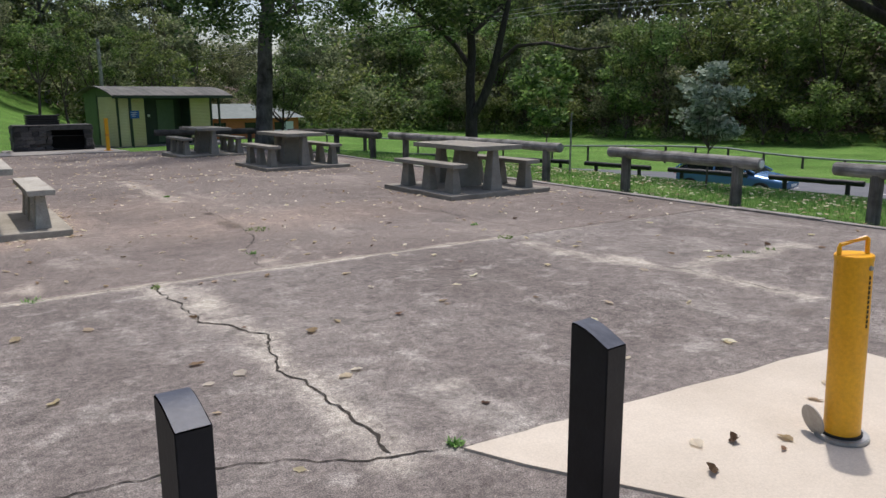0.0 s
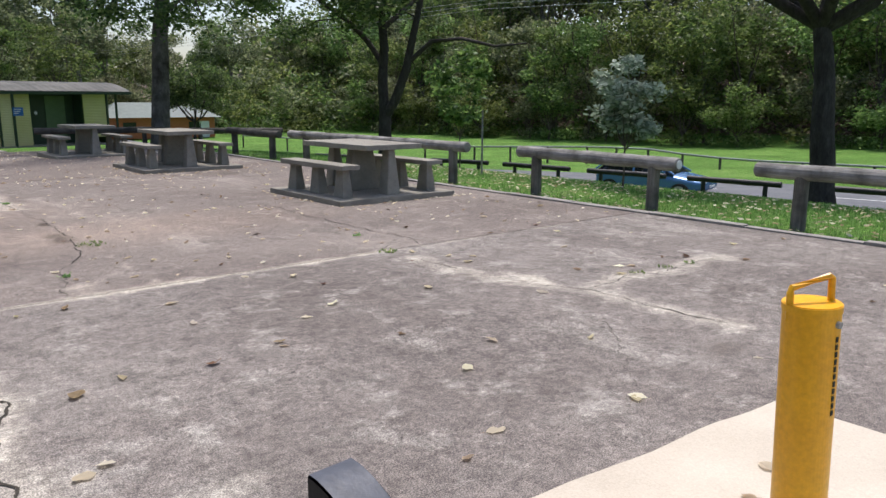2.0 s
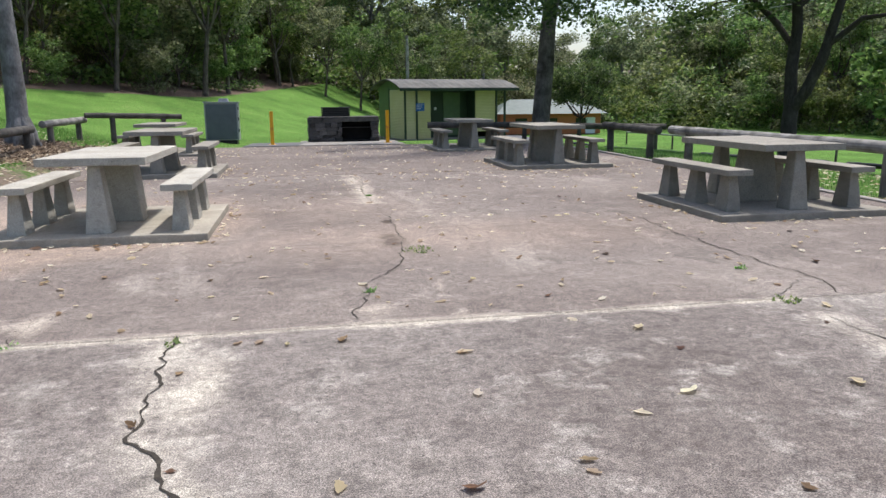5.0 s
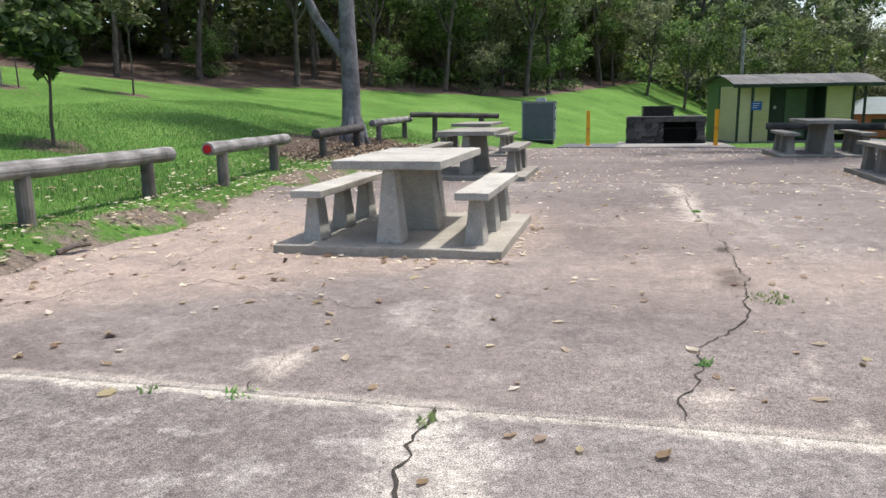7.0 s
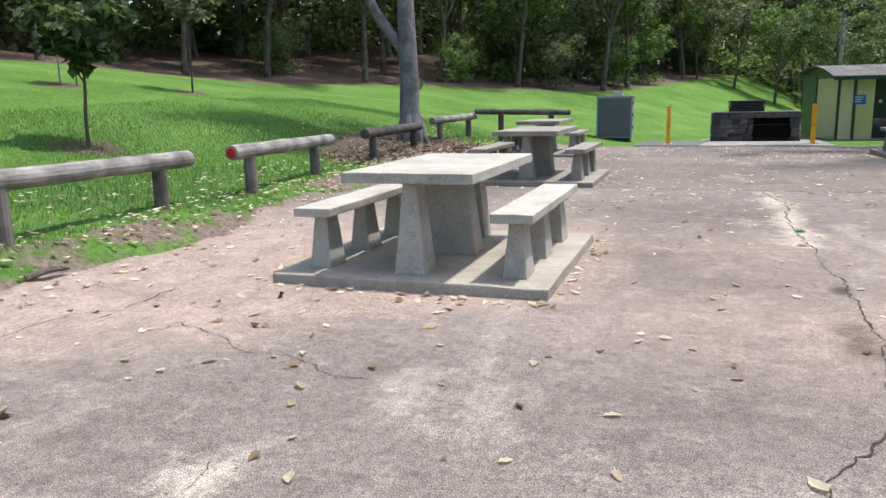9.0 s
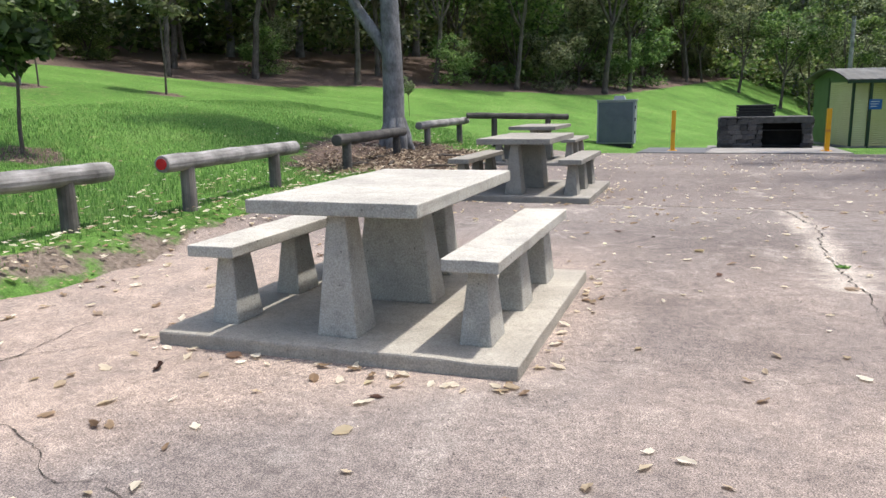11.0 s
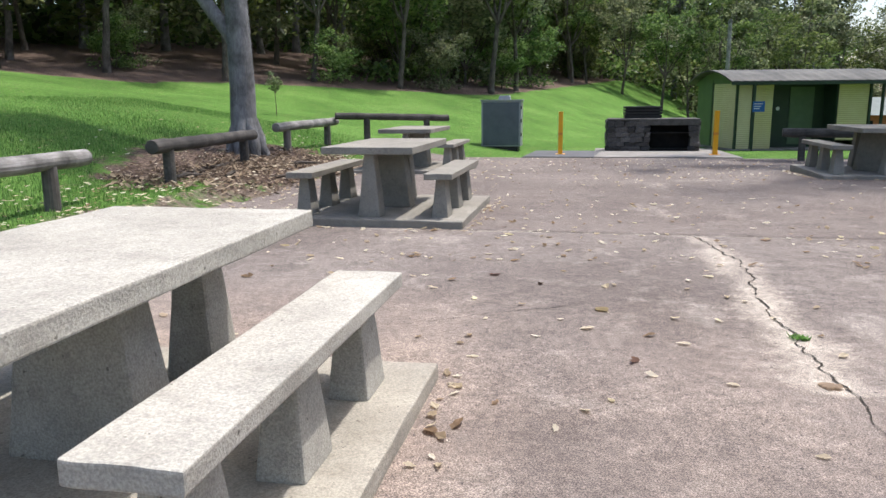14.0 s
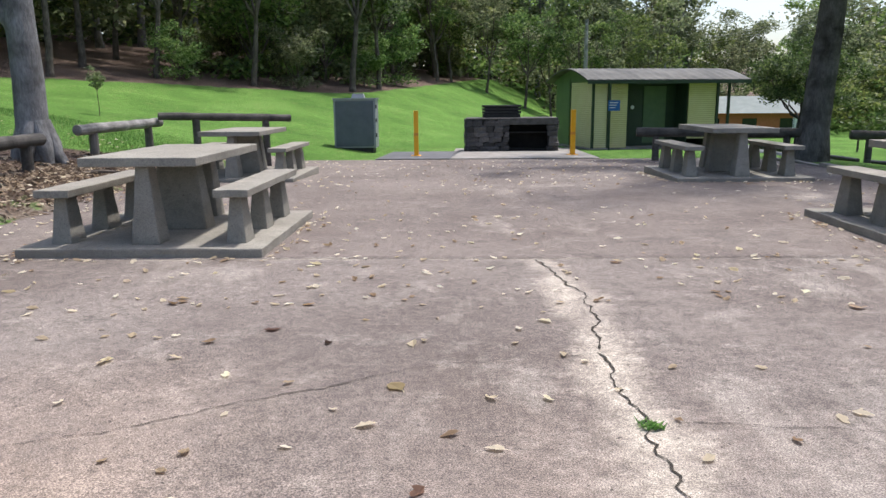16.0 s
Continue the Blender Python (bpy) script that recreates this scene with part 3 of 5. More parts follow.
def build_edges():
    # rough concrete kerb strip along the verge
    rng = random.Random(2)
    kerb = thing("kerb", "worn concrete edging strip beside the grass verge", "kerb", kind="structure")
    y = 3.6
    while y < 26.5:
        ln = 1.22
        z = terrain(9.5, y)
        b = box(EDGE_R + 0.005, y, z - 0.1, EDGE_R + 0.13 + rng.uniform(-0.01, 0.01), y + ln - 0.012, z + 0.025 + rng.uniform(-0.008, 0.008), 0.01, None, 0.004, 2)
        part("kerb_stone", b, KERB, kerb)
        y += ln
    # new pale slab by the bollards
    bm = bmesh.new()
    n = 24
    top = []
    for i in range(n + 1):
        x = 2.50 + (5.10 - 2.50) * i / n
        top.append((x, 3.66 - 0.075 * (x - 2.5) + 0.03 * noise.noise((x * 2.5, 0, 0)) + 0.012 * noise.noise((x * 9, 0, 3))))
    out = top + [(5.16, -3.0), (3.6, -3.0), (3.2, 1.5), (2.95, 2.85), (2.62, 3.4)]
    vt = [bm.verts.new((x, y, 0.012)) for x, y in out]
    f = bm.faces.new(vt)
    if f.normal.z < 0:
        f.normal_flip()
    r = bmesh.ops.extrude_face_region(bm, geom=[f])
    for v in [g for g in r["geom"] if isinstance(g, bmesh.types.BMVert)]:
        v.co.z -= 0.06
    bmesh.ops.recalc_face_normals(bm, faces=bm.faces[:])
    ob = new("concrete_apron", mesh_of(bm, PALECON))
    tagged(ob, "smooth new cream concrete apron beside the old paving", "paving", kind="structure")
    # slab before the barbecue and dark patch beside it
    for name, x0, x1, y1, mat, lab in (("barbecue_slab", 2.62, 6.0, 33.6, KERB, "grey concrete slab under the barbecue"), ("asphalt_patch", 0.9, 2.6, 31.5, PATCH, "dark asphalt patch beside the barbecue slab")):
        bm = bmesh.new()
        vs = [bm.verts.new((x, yy, terrain(x1, yy) + dz)) for dz in (-0.08, 0.022) for x, yy in ((x0, BACK + 0.02), (x1, BACK + 0.02), (x1 + 0.25, y1), (x0 + 0.05, y1))]
        for q in ((3, 2, 1, 0), (4, 5, 6, 7), (0, 1, 5, 4), (1, 2, 6, 5), (2, 3, 7, 6), (3, 0, 4, 7)):
            bm.faces.new([vs[i] for i in q])
        tagged(new(name, mesh_of(bm, mat)), lab, "paving", kind="structure")
    # road
    verts, faces = [], []
    ys = [-60 + 4 * i for i in range(80)]
    for i, yy in enumerate(ys):
        for u in (0.0, 1.8, 3.6, 5.4, 7.2):
            verts.append((road_edge(yy) + u, yy, terrain(road_edge(yy) + 3.6, yy) + 0.02 - 0.004 * abs(u - 3.6)))
        if i:
            faces += [(5 * i - 5 + k, 5 * i - 4 + k, 5 * i + 1 + k, 5 * i + k) for k in range(4)]
    road = tagged(new("road", raw("road", verts, faces, ASPHALT)), "grey asphalt road with a broken white centre line", "road", kind="structure")
    for i in range(22):
        yy = -10 + 5.5 * i
        bm = bmesh.new()
        z = terrain(road_edge(yy) + 3.6, yy) + 0.026
        bmesh.ops.create_grid(bm, x_segments=1, y_segments=1, size=0.5, matrix=pose(road_edge(yy) + 3.6, yy, z, 0, 0, 12.4) @ Matrix.Diagonal((0.12, 3.0, 1, 1)))
        part("line_mark", bm, LINE, road, "white painted line")


# ---- picnic sets ----
def picnic_parts(CAST):
    out = []
    out.append(("plinth", mesh_of(box(-0.96, -0.98, -0.05, 0.96, 0.98, 0.072, 0.012, None, 0.006, 9), PLINTH if CAST.name == "cast_concrete" else CAST, False)))
    t = box(-0.46, -0.86, 0.685, 0.46, 0.86, 0.755, 0.008, None, 0.003, 9)
    out.append(("tabletop", mesh_of(t, CAST)))
    for cy, wb, wt in ((-0.71, 0.225, 0.105), (0.71, 0.225, 0.105), (0.0, 0.50, 0.34)):
        out.append(("table_pier", mesh_of(frustum((0, cy, wb, 0.24), 0.065, (0, cy, wt, 0.15), 0.688, 0.02, None, 0.003, 3), CAST)))
    for sx in (-0.70, 0.70):
        out.append(("bench_seat", mesh_of(box(sx - 0.14, -0.85, 0.445, sx + 0.14, 0.85, 0.505, 0.008, None, 0.003, 7), CAST)))
        for cy in (-0.64, 0.0, 0.64):
            out.append(("bench_pier", mesh_of(frustum((sx, cy, 0.165, 0.25), 0.065, (sx, cy, 0.092, 0.165), 0.447, 0.012, None, 0.003, 2), CAST)))
    return out


def build_picnic():
    spots = [(0.96, 11.24, "pale weathered concrete picnic table with two benches on a plinth"), (0.42, 16.98, "grey concrete picnic table with two fixed benches on a plinth"),
             (7.83, 11.08, "dull grey concrete picnic table with two benches beside the verge"), (7.27, 16.95, "shaded concrete picnic table with two benches on a plinth"),
             (6.88, 22.0, "dark shaded concrete picnic table with benches before the shed"), (-0.55, 22.35, "dark concrete picnic table with benches near the log rail")]
    made = {}
    for n, (x, y, lab) in enumerate(spots):
        z = terrain(max(x, 1.5), y - 0.5)
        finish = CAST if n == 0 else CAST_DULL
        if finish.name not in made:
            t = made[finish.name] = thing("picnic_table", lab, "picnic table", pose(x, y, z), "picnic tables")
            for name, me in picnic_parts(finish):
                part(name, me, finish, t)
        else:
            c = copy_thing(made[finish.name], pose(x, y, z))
            c["label"] = lab


build_pavement()
build_edges()
build_picnic()


# ---- log rails ----
def log_rail(a, b, za, zb, posts, mat=LOG, r=0.095, label="", disc=None, pr=0.072):
    """A log from a to b (x, y) with its axis at za, zb, on posts at the given shares of its length."""
    ax, bx = Vector((*a, za)), Vector((*b, zb))
    ln = (bx - ax).length
    m = Matrix.Translation(ax) @ (bx - ax).to_track_quat("Y", "Z").to_matrix().to_4x4()
    t = thing("log_rail", label, "barrier rail", m, "log rails")
    n = 14
    pts = [(0.01 * noise.noise((i * 0.6, ax.x, 0)), ln * i / n, 0.008 * noise.noise((i * 0.5, ax.y, 7))) for i in range(n + 1)]
    pts = [pts[0]] + [(pts[0][0], 0.012, pts[0][2])] + pts[1:-1] + [(pts[-1][0], ln - 0.012, pts[-1][2])] + [pts[-1]]
    rad = [r * (0.93 + 0.14 * (0.5 + noise.noise((i * 0.8, ax.y, 3)))) for i in range(len(pts))]
    rad[0] *= 0.9
    rad[-1] *= 0.9
    v, f = tube(pts, rad, 16)
    part("log", raw("log", v, f, mat, False), mat, t)
    inv = m.inverted()
    for s in posts:
        p = ax.lerp(bx, s)
        g = terrain(p.x, p.y)
        v, f = tube([inv @ Vector((p.x, p.y, g - 0.15)), inv @ Vector((p.x, p.y, g + 0.2)), inv @ Vector((p.x, p.y, p.z - r * 0.55))], [pr * 1.05, pr, pr * 0.97], 14)
        upright = LOG_POST if mat is LOG else mat
        part("post", raw("post", v, f, upright), upright, t)
        bm = cylinder(0, 0, 0, 0.02, 0.014, 8)
        bmesh.ops.transform(bm, matrix=inv @ Matrix.Translation((p.x - 0.02, p.y + 0.09, p.z - 0.02)), verts=bm.verts[:])
        part("bolt", bm, DARKSTEEL, t)
    if disc:
        mat_d, end = disc
        bm = bmesh.new()
        bmesh.ops.create_cone(bm, cap_ends=True, segments=20, radius1=r * 0.62, radius2=r * 0.62, depth=0.012, matrix=Matrix.Translation((0, -0.006 if end == 0 else ln + 0.006, 0)) @ pose(0, 0, 0, 90))
        part("reflector", bm, mat_d, t, "round reflector disc")
    return t


def build_rails():
    # lawn side
    log_rail((-2.21, 9.68), (-2.36, 12.50), 0.70, 0.66, (0.145, 0.82), LOG, 0.085, "weathered grey log rail on two posts beside the lawn")
    log_rail((-2.13, 12.93), (-2.50, 15.95), 0.69, 0.66, (0.14, 0.79), LOG, 0.085, "weathered log rail with a red end disc beside the lawn", (RED, 0))
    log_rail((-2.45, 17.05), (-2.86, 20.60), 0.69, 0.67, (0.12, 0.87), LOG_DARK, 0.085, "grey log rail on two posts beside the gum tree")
    log_rail((-3.10, 22.05), (-2.93, 24.85), 0.73, 0.76, (0.16, 0.83), LOG, 0.085, "weathered log rail standing in grass past the tree")
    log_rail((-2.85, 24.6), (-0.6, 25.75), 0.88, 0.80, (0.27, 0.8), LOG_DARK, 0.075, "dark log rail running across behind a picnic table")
    # verge side
    for (y0, y1, za, zb, mat, disc, lab) in ((1.9, 6.15, 0.60, 0.60, LOG, None, "thick weathered log rail on round posts beside the verge"), (7.15, 9.85, 0.58, 0.60, LOG, (WHITE, 0), "thick weathered log rail with a white end disc"),
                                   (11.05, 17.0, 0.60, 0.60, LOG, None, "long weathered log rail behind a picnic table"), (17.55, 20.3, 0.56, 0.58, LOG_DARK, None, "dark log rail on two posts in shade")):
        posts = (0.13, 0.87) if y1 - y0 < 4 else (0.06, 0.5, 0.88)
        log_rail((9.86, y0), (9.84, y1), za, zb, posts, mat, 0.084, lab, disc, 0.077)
    # silhouetted rail: its shade is coloured in with the darker timber
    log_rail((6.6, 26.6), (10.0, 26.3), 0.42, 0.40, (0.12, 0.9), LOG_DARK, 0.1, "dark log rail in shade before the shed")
    log_rail((11.4, 27.2), (14.6, 26.6), 0.30, 0.25, (0.12, 0.9), LOG_DARK, 0.1, "dark log rail on posts near the tree")
    # low black rails at the road
    for i in range(12):
        y0 = 5.0 + 2.95 * i
        y1 = y0 + 2.35
        xa, xb = 19.62 - 0.2 * (y0 - 13.5), 19.62 - 0.2 * (y1 - 13.5)
        log_rail((xa, y0), (xb, y1), terrain(xa, y0) + 0.44, terrain(xb, y1) + 0.44, (0.16, 0.82), BLACK_TIMBER, 0.075, "low black timber rail at the road edge", None, 0.06)


build_rails()


# ---- bollards ----
def black_bollard(x, y, turn, label, wx, wy, low, high):
    """A flat-sided post whose top slopes down from its back edge in a shallow curve."""
    t = thing("bollard", label, "bollard", pose(x, y, 0, 0, 0, turn), "black bollards")
    bm = bmesh.new()
    n = 8
    rows = []
    for i in range(n + 1):
        u = i / n
        yy = -wy + 2 * wy * u
        z = low + (high - low) * math.sin(u * math.pi / 2) ** 1.1
        rows.append([bm.verts.new((sx * wx, yy, zz)) for sx, zz in ((-1, -0.1), (1, -0.1), (1, z), (-1, z))])
    for a, b in zip(rows, rows[1:]):
        for k in ((0, 1), (1, 2), (3, 0)):
            bm.faces.new((a[k[0]], a[k[1]], b[k[1]], b[k[0]]))
    bm.faces.new(rows[0][::-1])
    bm.faces.new(rows[-1])
    bmesh.ops.recalc_face_normals(bm, faces=bm.faces[:])
    bmesh.ops.bevel(bm, geom=[e for e in bm.edges if e.calc_face_angle(0) > 0.9], offset=0.003, segments=2, affect="EDGES")
    part("post", bm, BLACK_TIMBER, t)
    verts, faces = [], []
    for i in range(n + 1):
        u = i / n
        z = low + (high - low) * math.sin(u * math.pi / 2) ** 1.1
        for sx in (-1, 1):
            verts.append((sx * (wx - 0.003), (-wy + 2 * wy * u) * 0.96, z + 0.0035))
        if i:
            faces.append((2 * i - 2, 2 * i - 1, 2 * i + 1, 2 * i))
    part("cap", raw("cap", verts, faces, NAVY, True), NAVY, t, "scuffed navy sloping top")


def yellow_bollard():
    t = thing("security_post", "round yellow removable security post with a top handle", "bollard", pose(3.91, 2.81, 0.012, 0, -2, -30))
    part("rim", cylinder(0, 0, 0.788, 0.8125, 0.0755, 40, None, 0.003), YELLOW, t)
    part("tube", cylinder(0, 0, 0.02, 0.808, 0.073, 48, None, 0.006), YELLOW, t)
    v, f = tube([(-0.066, 0, 0.765), (-0.066, 0, 0.84), (-0.062, 0, 0.855), (0.048, 0, 0.88), (0.054, 0, 0.875), (0.055, 0, 0.81)], [0.0095] * 6, 8)
    part("handle", raw("handle", v, f, YELLOW), YELLOW, t)
    bm = cylinder(0, 0, 0.0, 0.02, 0.108, 40, None, 0.004)
    part("ground_ring", bm, STEEL, t, "grey steel ground ring")
    part("gasket", cylinder(0, 0, 0.018, 0.03, 0.082, 36), TYRE, t, "black rubber gasket")
    bm = bmesh.new()
    bmesh.ops.create_cone(bm, cap_ends=True, segments=32, radius1=0.068, radius2=0.068, depth=0.006, matrix=pose(-0.115, 0.03, 0.075, 0, 78, 8))
    part("lid", bm, GREY_DISC, t, "tilted grey metal lid")
    bm = bmesh.new()
    bmesh.ops.create_cone(bm, cap_ends=True, segments=14, radius1=0.011, radius2=0.009, depth=0.012, matrix=pose(0.031, -0.069, 0.765) @ pose(0, 0, 0, 90, 0, 24))
    part("lock", bm, STEEL, t, "small round lock")
    # lettering down the side, as plain bars
    for i in range(11):
        a = radians(-66)
        bm = box(-0.0048, -0.001, -0.0072, 0.0048, 0.001, 0.0072)
        bmesh.ops.transform(bm, matrix=pose(0.0742 * math.cos(a), 0.0742 * math.sin(a), 0.725 - 0.0205 * i, 0, 0, 24), verts=bm.verts[:])
        part("lettering", bm, INK, t, "black letter mark")


def small_yellow_post(x, y):
    z = terrain(x, y) + 0.02
    t = thing("yellow_post", "slim square yellow steel post on a bolted base plate", "bollard", pose(x, y, z, 0, 0, 4), "yellow posts")
    part("post", box(-0.055, -0.055, 0.012, 0.055, 0.055, 1.08, 0.006), YELLOW, t)
    part("base_plate", box(-0.12, -0.12, 0, 0.12, 0.12, 0.014, 0.003), YELLOW, t)
    part("cap", box(-0.06, -0.06, 1.075, 0.06, 0.06, 1.095, 0.004), YELLOW, t)
    part("reflector_band", box(-0.0565, -0.0565, 0.50, 0.0565, 0.0565, 0.56), plain_orange, t, "faded orange band")


plain_orange = plain("faded_orange_band", (0.62, 0.22, 0.03), (0.68, 0.27, 0.04), 10, 0.5)
black_bollard(1.207, 2.988, 2, "flat black timber bollard with a sloping worn top", 0.044, 0.079, 0.722, 0.765)
black_bollard(2.50, 2.908, 4, "flat black timber bollard with a sloping navy top", 0.046, 0.078, 0.688, 0.740)
yellow_bollard()
small_yellow_post(1.75, 29.0)
small_yellow_post(5.60, 29.0)


# ---- barbecue ----
def barbecue():
    x0, x1, y0 = 3.02, 5.50, 31.4
    z = terrain(4, y0) + 0.02
    t = thing("barbecue", "dark stone barbecue with a concrete top and sooty fire opening", "barbecue", pose(0, 0, z))
    rng = random.Random(11)
    d = 1.2
    top = 0.86
    mid = x0 + 1.12
    part("core", box(x0 + 0.05, y0 + 0.06, -0.1, mid - 0.02, y0 + d - 0.05, top, 0.01), MORTAR, t)
    part("core", box(x1 - 0.20, y0 + 0.06, -0.1, x1 - 0.05, y0 + d - 0.05, top, 0.01), MORTAR, t)
    part("firebox", box(mid - 0.02, y0 + 0.5, -0.1, x1 - 0.2, y0 + d - 0.05, top, 0.0), SOOT, t, "soot-blackened firebox")
    part("hearth", box(mid - 0.02, y0 + 0.05, -0.1, x1 - 0.2, y0 + 0.5, 0.06, 0.01), SOOT, t)
    part("grate", box(mid, y0 + 0.1, 0.5, x1 - 0.22, y0 + 0.5, 0.515), DARKSTEEL, t, "rusty iron grate")
    stones = []
    for k in range(5):
        b = frustum((0, 0, 0.26, 0.2), 0, (0.02 * (k - 2), 0, 0.25 - 0.03 * (k % 3), 0.18), 0.135, 0.03, None, 0.028, 2)
        stones.append(mesh_of(b, STONE))

    def course(xa, xb, ya, yb, along):
        h = 0.0
        while h < top - 0.05:
            hh = rng.uniform(0.10, 0.17)
            hh = min(hh, top - h)
            p = xa if along == "x" else ya
            end = xb if along == "x" else yb
            p -= rng.uniform(0, 0.05)
            while p < end - 0.05:
                w = min(rng.uniform(0.18, 0.36), end + 0.02 - p)
                o = part("stone", stones[rng.randrange(5)], STONE, t)
                c = (p + w / 2, ya, h) if along == "x" else (xa, p + w / 2, h)
                o.matrix_local = Matrix.Translation(c) @ Matrix.Rotation(0 if along == "x" else math.pi / 2, 4, "Z") @ pose(0, 0, 0, rng.uniform(-4, 4), rng.uniform(-7, 7), rng.uniform(-5, 5)) @ Matrix.Diagonal((w / 0.255, rng.uniform(0.8, 1.25), hh / 0.135, 1))
                p += w
            h += hh
    course(x0, mid, y0 + 0.04, 0, "x")
    course(x0 + 0.04, 0, y0 + 0.1, y0 + d, "y")
    course(mid - 0.06, 0, y0 + 0.1, y0 + 0.5, "y")
    course(x1 - 0.22, x1, y0 + 0.04, 0, "x")
    course(x1 - 0.04, 0, y0 + 0.1, y0 + d, "y")
    part("top_slab", box(mid - 0.25, y0 - 0.06, top - 0.13, x1 + 0.03, y0 + d + 0.03, top + 0.05, 0.012, None, 0.004, 4), SLABTOP, t, "thick sooty concrete top")
    part("top_slab", box(x0 - 0.02, y0 - 0.04, top, mid - 0.255, y0 + d + 0.03, top + 0.05, 0.012, None, 0.004, 4), SLABTOP, t, "thick sooty concrete top")
    hz = top + 0.05
    part("hood", box(x0 + 0.45, y0 + 0.45, hz, x0 + 1.5, y0 + 1.05, hz + 0.10, 0.01), DARKSTEEL, t, "blackened steel hotplate hood")
    for i in range(3):
        part("hood_slat", box(x0 + 0.43, y0 + 0.42, hz + 0.12 + 0.085 * i, x0 + 1.52, y0 + 1.08, hz + 0.175 + 0.085 * i, 0.008), DARKSTEEL, t)
    part("hood_core", box(x0 + 0.5, y0 + 0.5, hz + 0.09, x0 + 1.45, y0 + 1.0, hz + 0.34, 0.0), SOOT, t)


barbecue()


# ---- electric cabinet ----
def cabinet():
    x0, x1, y0 = -0.62, 0.52, 31.0
    z = terrain(0, y0)
    t = thing("electric_cabinet", "tall grey-blue steel electrical cabinet standing on grass", "cabinet", pose(0, 0, z))
    part("body", box(x0, y0, 0.06, x1, y0 + 0.7, 1.36, 0.01), CABINET_EDGE, t)
    part("door", box(x0 + 0.05, y0 - 0.025, 0.10, x1 - 0.05, y0 - 0.002, 1.32, 0.006), CABINET, t, "flat grey-blue door")
    part("roof", box(x0 - 0.03, y0 - 0.04, 1.362, x1 + 0.03, y0 + 0.74, 1.40, 0.008), CABINET_EDGE, t)
    part("foot", box(x0 + 0.08, y0 + 0.05, -0.12, x1 - 0.08, y0 + 0.65, 0.058, 0.0), DARKSTEEL, t)
    part("vent_cap", frustum((0.02, y0 + 0.35, 0.36, 0.3), 1.402, (0.02, y0 + 0.35, 0.28, 0.24), 1.52, 0.008), CABINET_EDGE, t)
    for zz in (0.35, 0.75, 1.12):
        part("hinge", box(x1 + 0.001, y0 + 0.02, zz, x1 + 0.03, y0 + 0.08, zz + 0.10, 0.004), DARKSTEEL, t)


cabinet()


